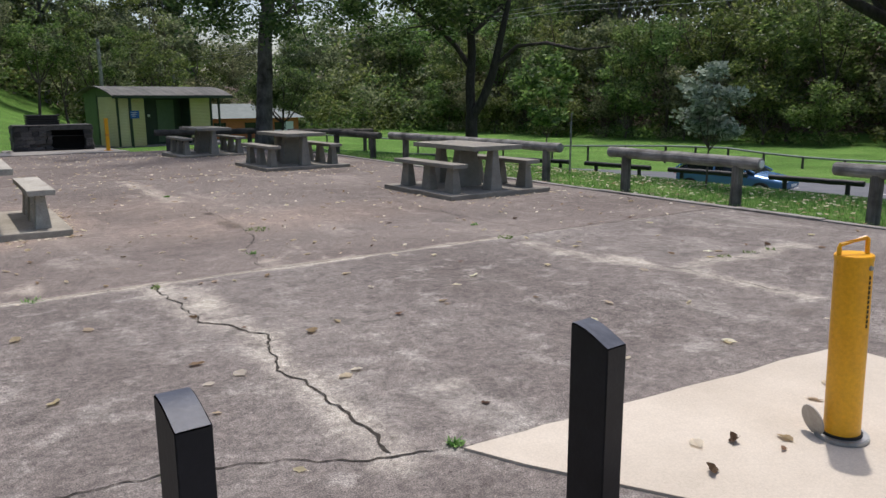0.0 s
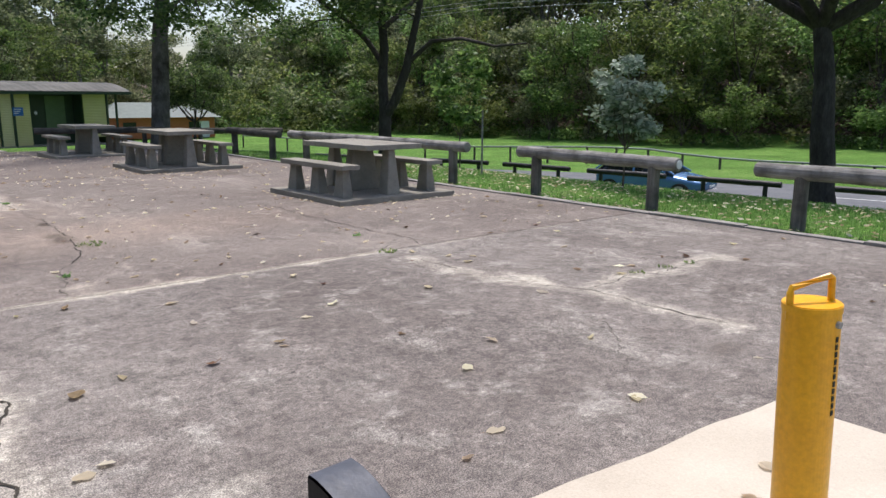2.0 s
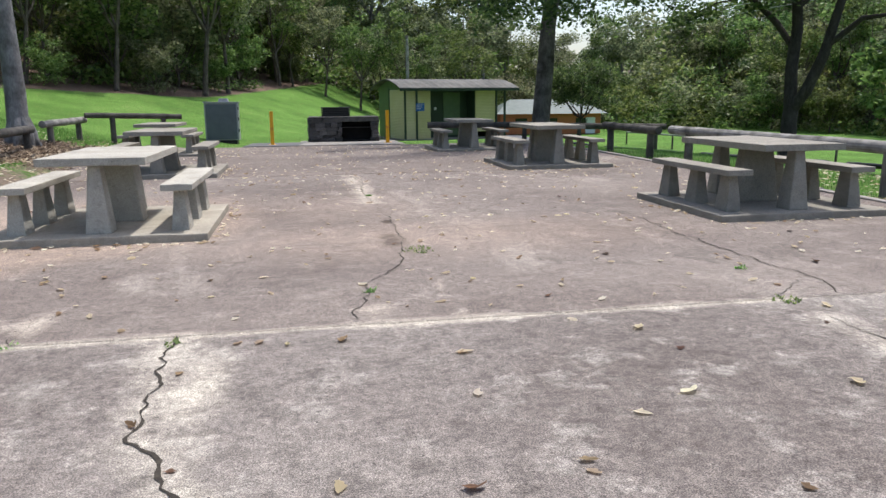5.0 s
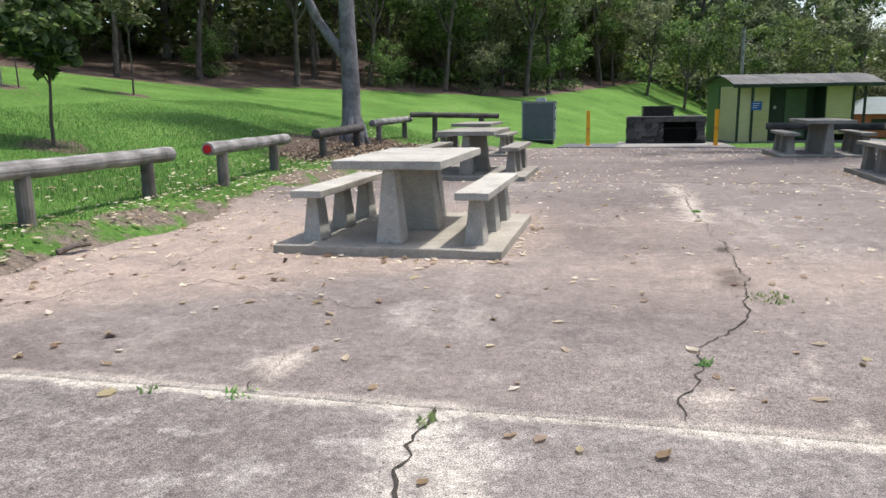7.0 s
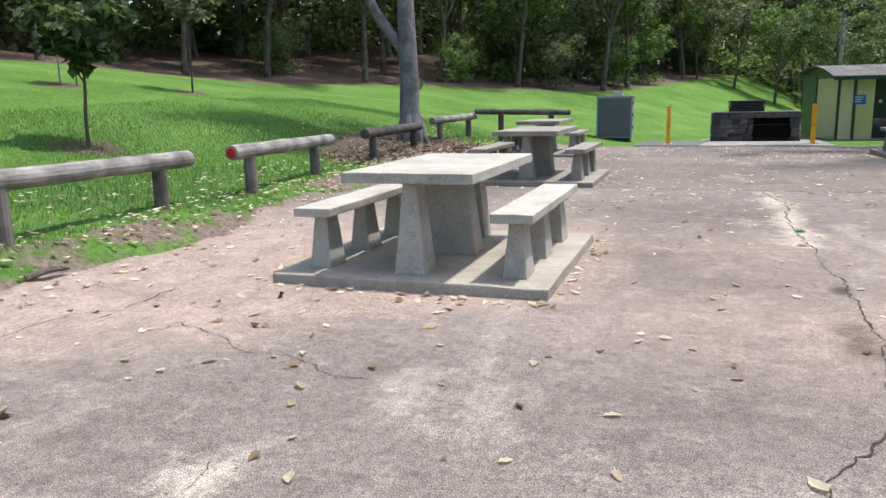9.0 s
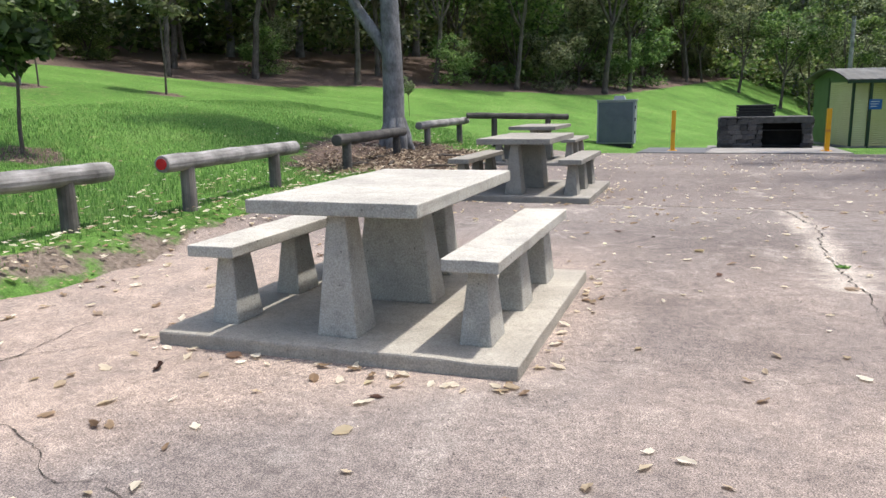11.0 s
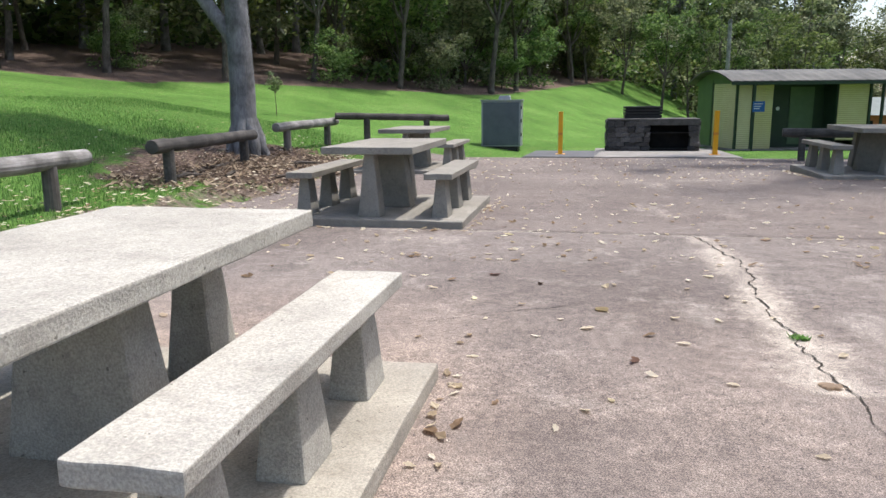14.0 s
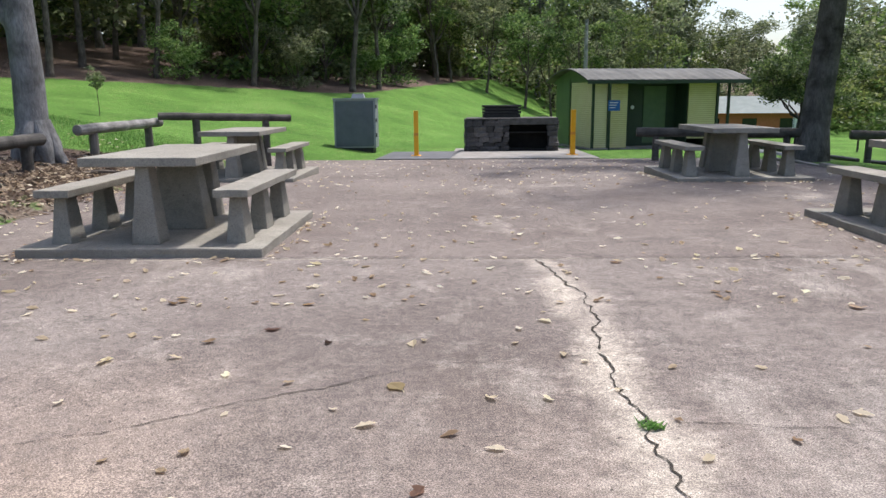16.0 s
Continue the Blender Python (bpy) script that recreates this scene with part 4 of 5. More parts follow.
# ---- shed ----
def shed():
    x0, y0 = 6.62, 33.0
    L, D, H = 4.3, 3.0, 1.96
    z = terrain(9, y0)
    t = thing("toilet_shed", "small park shed with cream ribbed walls and curved metal roof", "shed", pose(x0 + 0.1, y0, z, 0, 0, 13))

    def ribbed(name, xa, xb, y, zb, zt, mat, label, turn=0, origin=(0, 0)):
        bm = bmesh.new()
        n = int((zt - zb) / 0.06)
        prof = []
        for i in range(n * 2 + 1):
            prof.append((-0.012 if i % 2 else 0.0, zb + (zt - zb) * i / (n * 2)))
        a = [bm.verts.new((xa, y + dy, zz)) for dy, zz in prof]
        b = [bm.verts.new((xb, y + dy, zz)) for dy, zz in prof]
        for i in range(len(prof) - 1):
            bm.faces.new((a[i], b[i], b[i + 1], a[i + 1]))
        r = bmesh.ops.extrude_face_region(bm, geom=bm.faces[:])
        bmesh.ops.translate(bm, vec=(0, 0.04, 0), verts=[g for g in r["geom"] if isinstance(g, bmesh.types.BMVert)])
        bmesh.ops.recalc_face_normals(bm, faces=bm.faces[:])
        if turn:
            bmesh.ops.transform(bm, matrix=Matrix.Translation((*origin, 0)) @ Matrix.Rotation(radians(turn), 4, "Z"), verts=bm.verts[:])
        part(name, bm, mat, t, label)

    # front: cream panel, yellow door, open dark bay, yellow panel
    ribbed("front_panel", 0.08, 0.48, 0.0, 0.02, H, CREAM, "cream ribbed wall")
    ribbed("door", 0.56, 1.12, 0.0, 0.02, H - 0.05, YCREAM, "yellow-cream ribbed door")
    ribbed("front_panel", 3.12, 4.02, 0.0, 0.25, H - 0.02, YCREAM, "yellow-cream ribbed wall")
    ribbed("side_wall", 0.0, D * 0.55, 0.0, 0.02, H, CREAM, "cream ribbed side wall", -90, (0, D * 0.55 + 0.02))
    part("side_wall", box(-0.02, D * 0.6, 0, 0.05, D, H + 0.15, 0.005), GREEN, t, "sage green side wall")
    part("back_wall", box(0, D - 0.08, 0, L - 0.2, D, H), DGREEN, t)
    part("recess_wall", box(1.12, 0.75, 0, 3.12, 0.82, H), DGREEN, t, "dark green recessed wall")
    part("recess_door", box(2.0, 0.72, 0.1, 2.75, 0.745, 1.85, 0.005), GREEN, t, "green cubicle door")
    part("recess_side", box(1.10, 0.05, 0, 1.16, 0.76, H), DGREEN, t)
    part("recess_side", box(3.08, 0.05, 0, 3.12, 0.76, H), DGREEN, t)
    part("floor_slab", box(-0.1, -0.15, -0.35, L + 0.2, D + 0.1, 0.015, 0.01), KERB, t, "concrete floor slab")
    for px, py in ((0.03, -0.01), (0.52, -0.01), (4.07, -0.01), (4.55, 0.15), (0.02, D * 0.57), (4.55, D)):
        part("post", box(px - 0.035, py - 0.035, -0.02, px + 0.035, py + 0.035, H + 0.04, 0.004), DGREEN, t)
    part("right_wall", box(4.0, 0.05, 0, 4.06, D, H), GREEN, t)
    # barrel roof, ridge along x
    bm = bmesh.new()
    n = 22
    rows = []
    for i in range(n + 1):
        u = i / n
        yy = -0.35 + (D + 0.7) * u
        zz = H + 0.02 + 0.46 * math.sin(math.pi * (0.06 + 0.88 * u)) - 0.46 * math.sin(math.pi * 0.06)
        cells = []
        for k in range(41):
            xx = -0.30 + 5.25 * k / 40
            cells.append(bm.verts.new((xx, yy, zz + (0.012 if k % 2 else 0.0))))
        rows.append(cells)
    for a, b in zip(rows, rows[1:]):
        for k in range(40):
            bm.faces.new((a[k], a[k + 1], b[k + 1], b[k]))
    r = bmesh.ops.extrude_face_region(bm, geom=bm.faces[:])
    bmesh.ops.translate(bm, vec=(0, 0, 0.035), verts=[g for g in r["geom"] if isinstance(g, bmesh.types.BMVert)])
    bmesh.ops.recalc_face_normals(bm, faces=bm.faces[:])
    part("roof", bm, ROOF, t, "curved weathered metal roof")
    part("fascia", box(-0.3, -0.375, H - 0.06, 4.95, -0.345, H + 0.03, 0.004), DGREEN, t)
    # end gable fill
    pts = [(-0.30 + (D + 0.6) * i / 12) for i in range(13)]
    gv, gf = [], []
    for k, xx in enumerate((0.0, 0.06)):
        for yy in pts:
            u = (yy + 0.35) / (D + 0.7)
            gv.append((xx, yy, H + 0.01 + 0.46 * math.sin(math.pi * (0.06 + 0.88 * u)) - 0.46 * math.sin(math.pi * 0.06)))
        for yy in pts:
            gv.append((xx, yy, H - 0.02))
    for i in range(12):
        gf += [(i, i + 1, 13 + i + 1, 13 + i), (26 + i + 1, 26 + i, 39 + i, 39 + i + 1)]
    part("gable", raw("gable", gv, gf, GREEN), GREEN, t, "sage green gable end")
    part("sign_disc", cylinder(0, 0, 0, 0.01, 0.06, 16), WHITE, t, "small round pictogram").matrix_local = pose(1.62, 0.70, 1.2, 90)
    # blue sign on a slim post before the door
    s = thing("sign_post", "small blue sign board on a slim dark post", "sign", pose(7.18, 32.62, terrain(7.4, 32.7), 0, 0, 4))
    v, f = tube([(0, 0, -0.1), (0, 0, 1.9)], [0.025, 0.025], 8)
    part("post", raw("post", v, f, DGREEN), DGREEN, s)
    part("board", box(-0.06, -0.045, 1.12, 0.28, -0.03, 1.42, 0.004), BLUE, s, "blue sign board")
    for i in range(3):
        part("lettering", box(-0.02, -0.0475, 1.34 - 0.07 * i, 0.22 - 0.04 * i, -0.046, 1.36 - 0.07 * i), WHITE, s, "white line of lettering")


shed()


# ---- car ----
def car():
    z = terrain(25, 17) + 0.02
    t = thing("car", "small pale blue parked hatchback car on the road", "car", pose(24.0, 17.3, z - 0.1, 0, 0, 12.4) @ Matrix.Diagonal((1, 1, 0.80, 1)))
    # profile along y (front at -y), half widths
    sec = [(-2.0, 0.38, 0.60, 0.60, 0.66), (-1.92, 0.25, 0.78, 0.74, 0.70), (-1.2, 0.22, 0.84, 0.90, 0.80), (-0.75, 0.22, 0.85, 0.98, 0.82), (0.0, 0.22, 0.86, 1.02, 0.84), (1.0, 0.22, 0.86, 1.04, 0.84), (1.75, 0.24, 0.84, 1.04, 0.80), (1.95, 0.36, 0.74, 0.92, 0.68)]
    bm = bmesh.new()
    rings = []
    for y, zl, hw, zt, ht in sec:
        ring = [(-hw * 0.92, zl), (-hw, zl + 0.15), (-hw, zl + 0.42 * (zt - zl) + 0.12), (-ht, zt), (0, zt + 0.03), (ht, zt), (hw, zl + 0.42 * (zt - zl) + 0.12), (hw, zl + 0.15), (hw * 0.92, zl)]
        rings.append([bm.verts.new((x, y, zz)) for x, zz in ring])
    for a, b in zip(rings, rings[1:]):
        for i in range(9):
            bm.faces.new((a[i], a[(i + 1) % 9], b[(i + 1) % 9], b[i]))
    bm.faces.new(rings[0][::-1])
    bm.faces.new(rings[-1])
    bmesh.ops.recalc_face_normals(bm, faces=bm.faces[:])
    body = part("body", bm, CARBLUE, t, "", True)
    sub = body.modifiers.new("round", "SUBSURF")
    sub.levels = sub.render_levels = 2
    bm = bmesh.new()
    cab = [(-0.95, 0.76, 0.95), (-0.25, 0.66, 1.40), (0.75, 0.66, 1.47), (1.45, 0.64, 1.38), (1.82, 0.70, 1.0)]
    rings = []
    for y, hw, zt in cab:
        rings.append([bm.verts.new(p) for p in ((-0.8, y, 0.92), (-hw, y, zt - 0.03), (-hw * 0.8, y, zt), (hw * 0.8, y, zt), (hw, y, zt - 0.03), (0.8, y, 0.92))])
    for a, b in zip(rings, rings[1:]):
        for i in range(6):
            bm.faces.new((a[i], a[(i + 1) % 6], b[(i + 1) % 6], b[i]))
    bm.faces.new(rings[0][::-1])
    bm.faces.new(rings[-1])
    bmesh.ops.recalc_face_normals(bm, faces=bm.faces[:])
    part("windows", bm, CARGLASS, t, "dark tinted windows")
    part("roof", frustum((0, 0.55, 1.36, 1.6), 1.44, (0, 0.55, 1.1, 1.35), 1.515, 0.025), CARBLUE, t)
    for sx in (-1, 1):
        for a, b in (((-0.98, 0.95), (-0.25, 1.43)), ((0.45, 0.95), (0.42, 1.46)), ((1.86, 0.98), (1.45, 1.40))):
            v, f = tube([(sx * 0.80, a[0], a[1]), (sx * 0.675, b[0], b[1])], [0.04, 0.035], 8)
            part("pillar", raw("pillar", v, f, CARBLUE), CARBLUE, t)
        part("mirror", box(sx * 0.86, -0.72, 0.96, sx * 1.02, -0.6, 1.07, 0.02), CARBLUE, t)
        part("headlight", box(sx * 0.45, -1.97, 0.60, sx * 0.72, -1.86, 0.72, 0.02), WHITE, t, "clear headlight")
        part("tail_light", box(sx * 0.55, 1.86, 0.75, sx * 0.74, 1.94, 0.95, 0.02), RED, t, "red tail light")
        for y in (-1.22, 1.28):
            w = part("wheel", cylinder(0, 0, -0.1, 0.1, 0.30, 28, None, 0.03), TYRE, t)
            w.matrix_local = pose(sx * 0.80, y, 0.30, 0, 90)
            rim = part("rim", cylinder(0, 0, -0.112, 0.112, 0.19, 20, None, 0.01), STEEL, w, "grey wheel rim")
    part("number_plate", box(-0.24, -2.02, 0.42, 0.24, -2.0, 0.52, 0.003), WHITE, t, "plain white number plate")


car()


# ---- steel fence across the road ----
def steel_fence():
    t = thing("steel_fence", "low galvanised pipe fence along the far grass", "fence")
    xs = [(37.0, 2.0), (36.0, 9), (34.3, 17), (32.9, 22.0), (33.2, 28), (30.5, 34), (27.5, 44), (25.0, 60)]
    pts = []
    for (ax, ay), (bx, by) in zip(xs, xs[1:]):
        n = 3
        pts += [(ax + (bx - ax) * i / n, ay + (by - ay) * i / n) for i in range(n)]
    tops = []
    for i, (x, y) in enumerate(pts):
        lift = 0.45 + 0.42 * smooth((y - 19.0) / 6.0)
        g = terrain(x, y)
        v, f = tube([(x, y, g - 0.2), (x, y, g + lift)], [0.06, 0.06], 8)
        part("post", raw("post", v, f, LOG_DARK), LOG_DARK, t)
        tops.append((x, y, g + lift))
    v, f = tube(tops, [0.05] * len(tops), 8)
    part("rail", raw("rail", v, f, PIPE), PIPE, t)


steel_fence()


# ---- far buildings ----
def house(x, y, turn, w, d, h, label):
    t = thing("house", label, "house", pose(x, y, -2.1, 0, 0, turn))
    part("wall", box(0, 0, 0, w, d, h), ORANGE, t, "orange brick walls")
    bm = bmesh.new()
    v = [bm.verts.new(p) for p in ((-0.5, -0.6, h), (w + 0.5, -0.6, h), (w + 0.5, d + 0.6, h), (-0.5, d + 0.6, h), (1.5, d / 2, h + 1.3), (w - 1.5, d / 2, h + 1.3))]
    for f in ((0, 1, 5, 4), (1, 2, 5), (2, 3, 4, 5), (3, 0, 4), (3, 2, 1, 0)):
        bm.faces.new([v[i] for i in f])
    part("roof", bm, PALEROOF, t, "pale green sheet roof")
    for i in range(3):
        xx = w * (0.15 + 0.3 * i)
        win = part("window", box(xx, -0.04, h * 0.38, xx + 1.1, 0.02, h * 0.78), CARGLASS, t)
        part("frame", box(xx - 0.06, -0.06, h * 0.34, xx + 1.16, -0.045, h * 0.38), WHITE, win)
    part("door", box(w * 0.85, -0.04, 0, w * 0.85 + 0.9, 0.02, h * 0.8), WHITE, t, "white door")


house(20.5, 70.5, -4, 9.5, 6.0, 1.85, "orange brick house with pale roof behind the trees")


def power_pole(x, y, h):
    t = thing("power_pole", "slim grey timber power pole among the trees", "pole", pose(x, y, terrain(x, y)))
    v, f = tube([(0, 0, -0.3), (0, 0, h)], [0.13, 0.09], 10)
    part("pole", raw("pole", v, f, LOG), LOG, t)
    v, f = tube([(0, -0.1, h - 0.25), (0, 0.5, h - 0.1)], [0.05, 0.04], 6)
    part("lamp_arm", raw("arm", v, f, STEEL), STEEL, t)


power_pole(9.2, 50.0, 5.4)


# ---- trees ----
def grow(rng, height, fork, trunk_r, spread, limbs, lean=(0, 0), twigs=4, first=0.35):
    """Limb paths of a tree: list of (points, radii), and the tips where leaves sit."""
    paths, tips = [], []
    top = Vector((lean[0], lean[1], fork))
    n = 7
    trunk = [Vector((lean[0] * (i / n) ** 1.4 + 0.05 * height * 0.12 * noise.noise((i * 0.5, height, 1)), lean[1] * (i / n) ** 1.4 + 0.05 * height * 0.12 * noise.noise((i * 0.5, height, 9)), -0.25 + (fork + 0.25) * i / n)) for i in range(n + 1)]
    rad = [trunk_r * (1.28 if i == 0 else 1.0 - 0.38 * i / n) for i in range(n + 1)]
    paths.append((trunk, rad))
    end_r = rad[-1]
    for k in range(limbs):
        a = 2 * math.pi * (k + rng.uniform(-0.3, 0.3)) / limbs
        reach = spread * rng.uniform(0.55, 1.0) * (0.35 if k == 0 else 1)
        rise = (height - fork) * (rng.uniform(0.85, 1.0) if k == 0 else rng.uniform(0.45, 0.9))
        start = trunk[-1] if k < limbs * 0.7 else trunk[-2].lerp(trunk[-1], rng.random())
        pts, m = [], 6
        for i in range(m + 1):
            u = i / m
            pts.append(start + Vector((math.cos(a) * reach * u ** 0.85, math.sin(a) * reach * u ** 0.85, rise * u ** 1.15)) + Vector((rng.uniform(-1, 1), rng.uniform(-1, 1), rng.uniform(-1, 1))) * 0.05 * reach * (u > 0))
        paths.append((pts, [end_r * 0.75 * (1 - 0.85 * i / m) for i in range(m + 1)]))
        for j in range(twigs):
            u = rng.uniform(first, 1.0)
            i = min(m - 1, int(u * m))
            b = pts[i].lerp(pts[i + 1], u * m - i)
            q = Vector((rng.uniform(-1, 1), rng.uniform(-1, 1), rng.uniform(-0.35, 0.7))).normalized() * spread * rng.uniform(0.25, 0.5)
            mid = b + q * 0.5 + Vector((0, 0, 0.06 * spread))
            paths.append(([b, mid, b + q], [end_r * 0.22, end_r * 0.14, end_r * 0.05]))
            tips += [b + q, mid.lerp(b + q, 0.4)]
        tips.append(pts[-1])
    return paths, tips


def leaves(rng, tips, per, size, clump, flat=0.65, droop=0.2):
    """Many small folded leaves round the tips."""
    npr = np.random.RandomState(rng.randrange(10 ** 6))
    c = np.repeat(np.array([tuple(t) for t in tips]), per, axis=0)
    n = len(c)
    d = npr.normal(size=(n, 3))
    d /= np.linalg.norm(d, axis=1, keepdims=True)
    c = c + d * (npr.rand(n, 1) ** 0.45) * clump * np.array([1, 1, flat]) * np.repeat(npr.uniform(0.6, 1.25, (len(tips), 1)), per, axis=0)
    u = npr.normal(size=(n, 3))
    u[:, 2] = u[:, 2] * 0.5 - droop
    u /= np.linalg.norm(u, axis=1, keepdims=True)
    w = np.cross(u, npr.normal(size=(n, 3)))
    w /= np.linalg.norm(w, axis=1, keepdims=True)
    s = size * npr.uniform(0.6, 1.3, (n, 1))
    verts = np.stack([c - u * s * 0.5, c + w * s * 0.24, c + u * s * 0.5, c - w * s * 0.24], axis=1).reshape(-1, 3)
    faces = np.arange(4 * n).reshape(-1, 4)
    return verts, faces


def tree_meshes(seed, height, fork, trunk_r, spread, limbs, per, size, clump, bark, leaf, lean=(0, 0), twigs=4, low=0, first=0.35, hang=0):
    rng = random.Random(seed)
    paths, tips = grow(rng, height, fork, trunk_r, spread, limbs, lean, twigs, first)
    for i in range(hang):
        a, r, z = 6.28 * (i + rng.uniform(-0.3, 0.3)) / hang, rng.uniform(2.4, 4.6), rng.uniform(0.7, 0.92) * fork
        c, d = math.cos(a), math.sin(a)
        x0, y0 = lean[0] * 0.7, lean[1] * 0.7
        pts = [Vector(q) for q in ((x0, y0, z), (x0 + c * r * 0.35, y0 + d * r * 0.35, z + 0.35), (x0 + c * r * 0.7, y0 + d * r * 0.7, z + 0.1), (x0 + c * r, y0 + d * r, z - rng.uniform(0.5, 1.2)))]
        paths.append((pts, [0.06, 0.045, 0.03, 0.012]))
        for k in range(7):
            u = rng.uniform(0.45, 1.0) * 3
            b = pts[min(2, int(u))].lerp(pts[min(2, int(u)) + 1], min(1.0, u - min(2, int(u))))
            q = b + Vector((rng.uniform(-0.8, 0.8), rng.uniform(-0.8, 0.8), rng.uniform(-0.7, 0.35)))
            paths.append(([b, b.lerp(q, 0.5), q], [0.018, 0.012, 0.005]))
            tips.append(q)
    for i in range(low):
        a, r = rng.uniform(0, 6.3), spread * rng.uniform(0.3, 0.9)
        tips.append(Vector((math.cos(a) * r, math.sin(a) * r, rng.uniform(0.3, fork))))
    v, f = [], []
    for pts, rad in paths:
        tube(pts, rad, 9 if rad[0] > 0.06 else 5, v, f, False)
    wood = raw("trunk", v, f, bark, True)
    lv, lf = leaves(rng, tips, per, size, clump)
    crown = bpy.data.meshes.new("crown")
    crown.from_pydata(lv.tolist(), [], lf.tolist())
    crown.materials.append(leaf)
    return wood, crown


def plant(name, meshes, x, y, label, category, turn=0.0, scale=1.0, group="", dz=0.0):
    t = thing(name, label, category, pose(x, y, terrain(x, y) + dz, 0, 0, turn) @ Matrix.Scale(scale, 4), group)
    part("trunk", meshes[0], None, t)
    part("crown", meshes[1], None, t)
    return t


def woods():
    rng = random.Random(21)
    kinds = []
    for i in range(5):
        kinds.append((tree_meshes(100 + i, 10 + i, 3.2, 0.16, 3.0, 6, 60, 0.30, 0.95, BARK_THIN, (LEAF_MID, LEAF_OLIVE, LEAF_OLIVE, LEAF_MID, LEAF_BRIGHT)[i], (0.3, 0.2), 5), ("green", "olive green", "dull olive", "green", "bright green")[i]))
    bush = [tree_meshes(200 + i, 3.2 + i, 0.5, 0.07, 1.7, 7, 60, 0.20, 0.65, BARK_THIN, (LEAF_BRIGHT, LEAF_OLIVE, LEAF_MID)[i], (0, 0), 4, 8) for i in range(3)]
    tall = [tree_meshes(300 + i, 17 + 2 * i, 7.5, 0.24, 4.4, 7, 70, 0.42, 1.5, BARK_GREY, (LEAF_OLIVE, LEAF_DARK)[i], (0.5, 0), 6) for i in range(2)]

    def put(kind, x, y, s):
        if kind == 0:
            m, c = kinds[rng.randrange(5)]
            plant("tree", m, x, y, "slender %s woodland tree with thin brown trunk" % c, "tree", rng.uniform(0, 360), s, "woodland trees")
        elif kind == 1:
            i = rng.randrange(3)
            plant("shrub", bush[i], x, y, ("bright green bushy shrub", "olive green bushy shrub", "mid green bushy shrub")[i] + " at the wood's edge", "shrub", rng.uniform(0, 360), s, "woodland shrubs")
        else:
            i = rng.randrange(2)
            plant("tall_tree", tall[i], x, y, "tall gum tree with grey trunk and open crown", "tree", rng.uniform(0, 360), s, "tall trees")

    # wood on the hill beyond the lawn: along s = 11 and behind
    u = Vector((0.23, 0.97))
    nrm = Vector((-0.97, 0.23))
    org = Vector((-3, 15))
    for row, (s, gap, kind) in enumerate(((12.5, 4.2, 0), (16.5, 4.6, 0), (21, 5.0, 0), (27, 5.5, 2), (35, 7, 2))):
        a = -22.0
        while a < 84:
            p = org + nrm * (s + rng.uniform(-1.2, 1.2)) + u * (a + rng.uniform(-1, 1))
            p += nrm * (wood_edge(p.y) - 11.0)
            put(kind, p.x, p.y, rng.uniform(0.75, 1.1))
            a += gap
    for i in range(46):
        p = org + nrm * rng.uniform(11.9, 22) + u * rng.uniform(-20, 60)
        p += nrm * (wood_edge(p.y) - 11.0)
        put(1, p.x, p.y, rng.uniform(0.5, 0.9))
    # bush at the wood's corner near the cabinet
    for x, y, s in ((-4.6, 52, 1.6), (-7, 47, 1.5), (-5.5, 57, 1.5), (-8, 52, 1.4)):
        put(1, x, y, s)
    # belt behind the shed
    for i in range(24):
        put(0 if i % 3 else 2, -2 + i * 2.0 + rng.uniform(-1, 1), (84 if i < 13 else 100) - 0.35 * i + rng.uniform(-5, 5), rng.uniform(0.9, 1.25) * (1.0 if i < 13 else 0.8))
    for i in range(16):
        if -4 + i * 2.2 < 18:
            put(0, -4 + i * 2.2 + rng.uniform(-0.8, 0.8), 66 + rng.uniform(-3, 6), rng.uniform(0.6, 0.85))
    for i in range(10):
        put(1, 24 + i * 2.4, 84 + rng.uniform(-3, 3), rng.uniform(0.9, 1.5))
    # wood across the road
    for row, (x, gap, kind) in enumerate(((54, 4.2, 1), (57, 4.4, 0), (61, 4.6, 0), (66, 5.5, 0), (73, 6.5, 2), (84, 8, 2))):
        y = -8.0
        while y < 100:
            put(kind, x - 0.10 * max(0, y - 20) + rng.uniform(-1.4, 1.4), y + rng.uniform(-1.2, 1.2), rng.uniform(0.9, 1.3) * (1.3 if kind == 1 else 1))
            y += gap


woods()


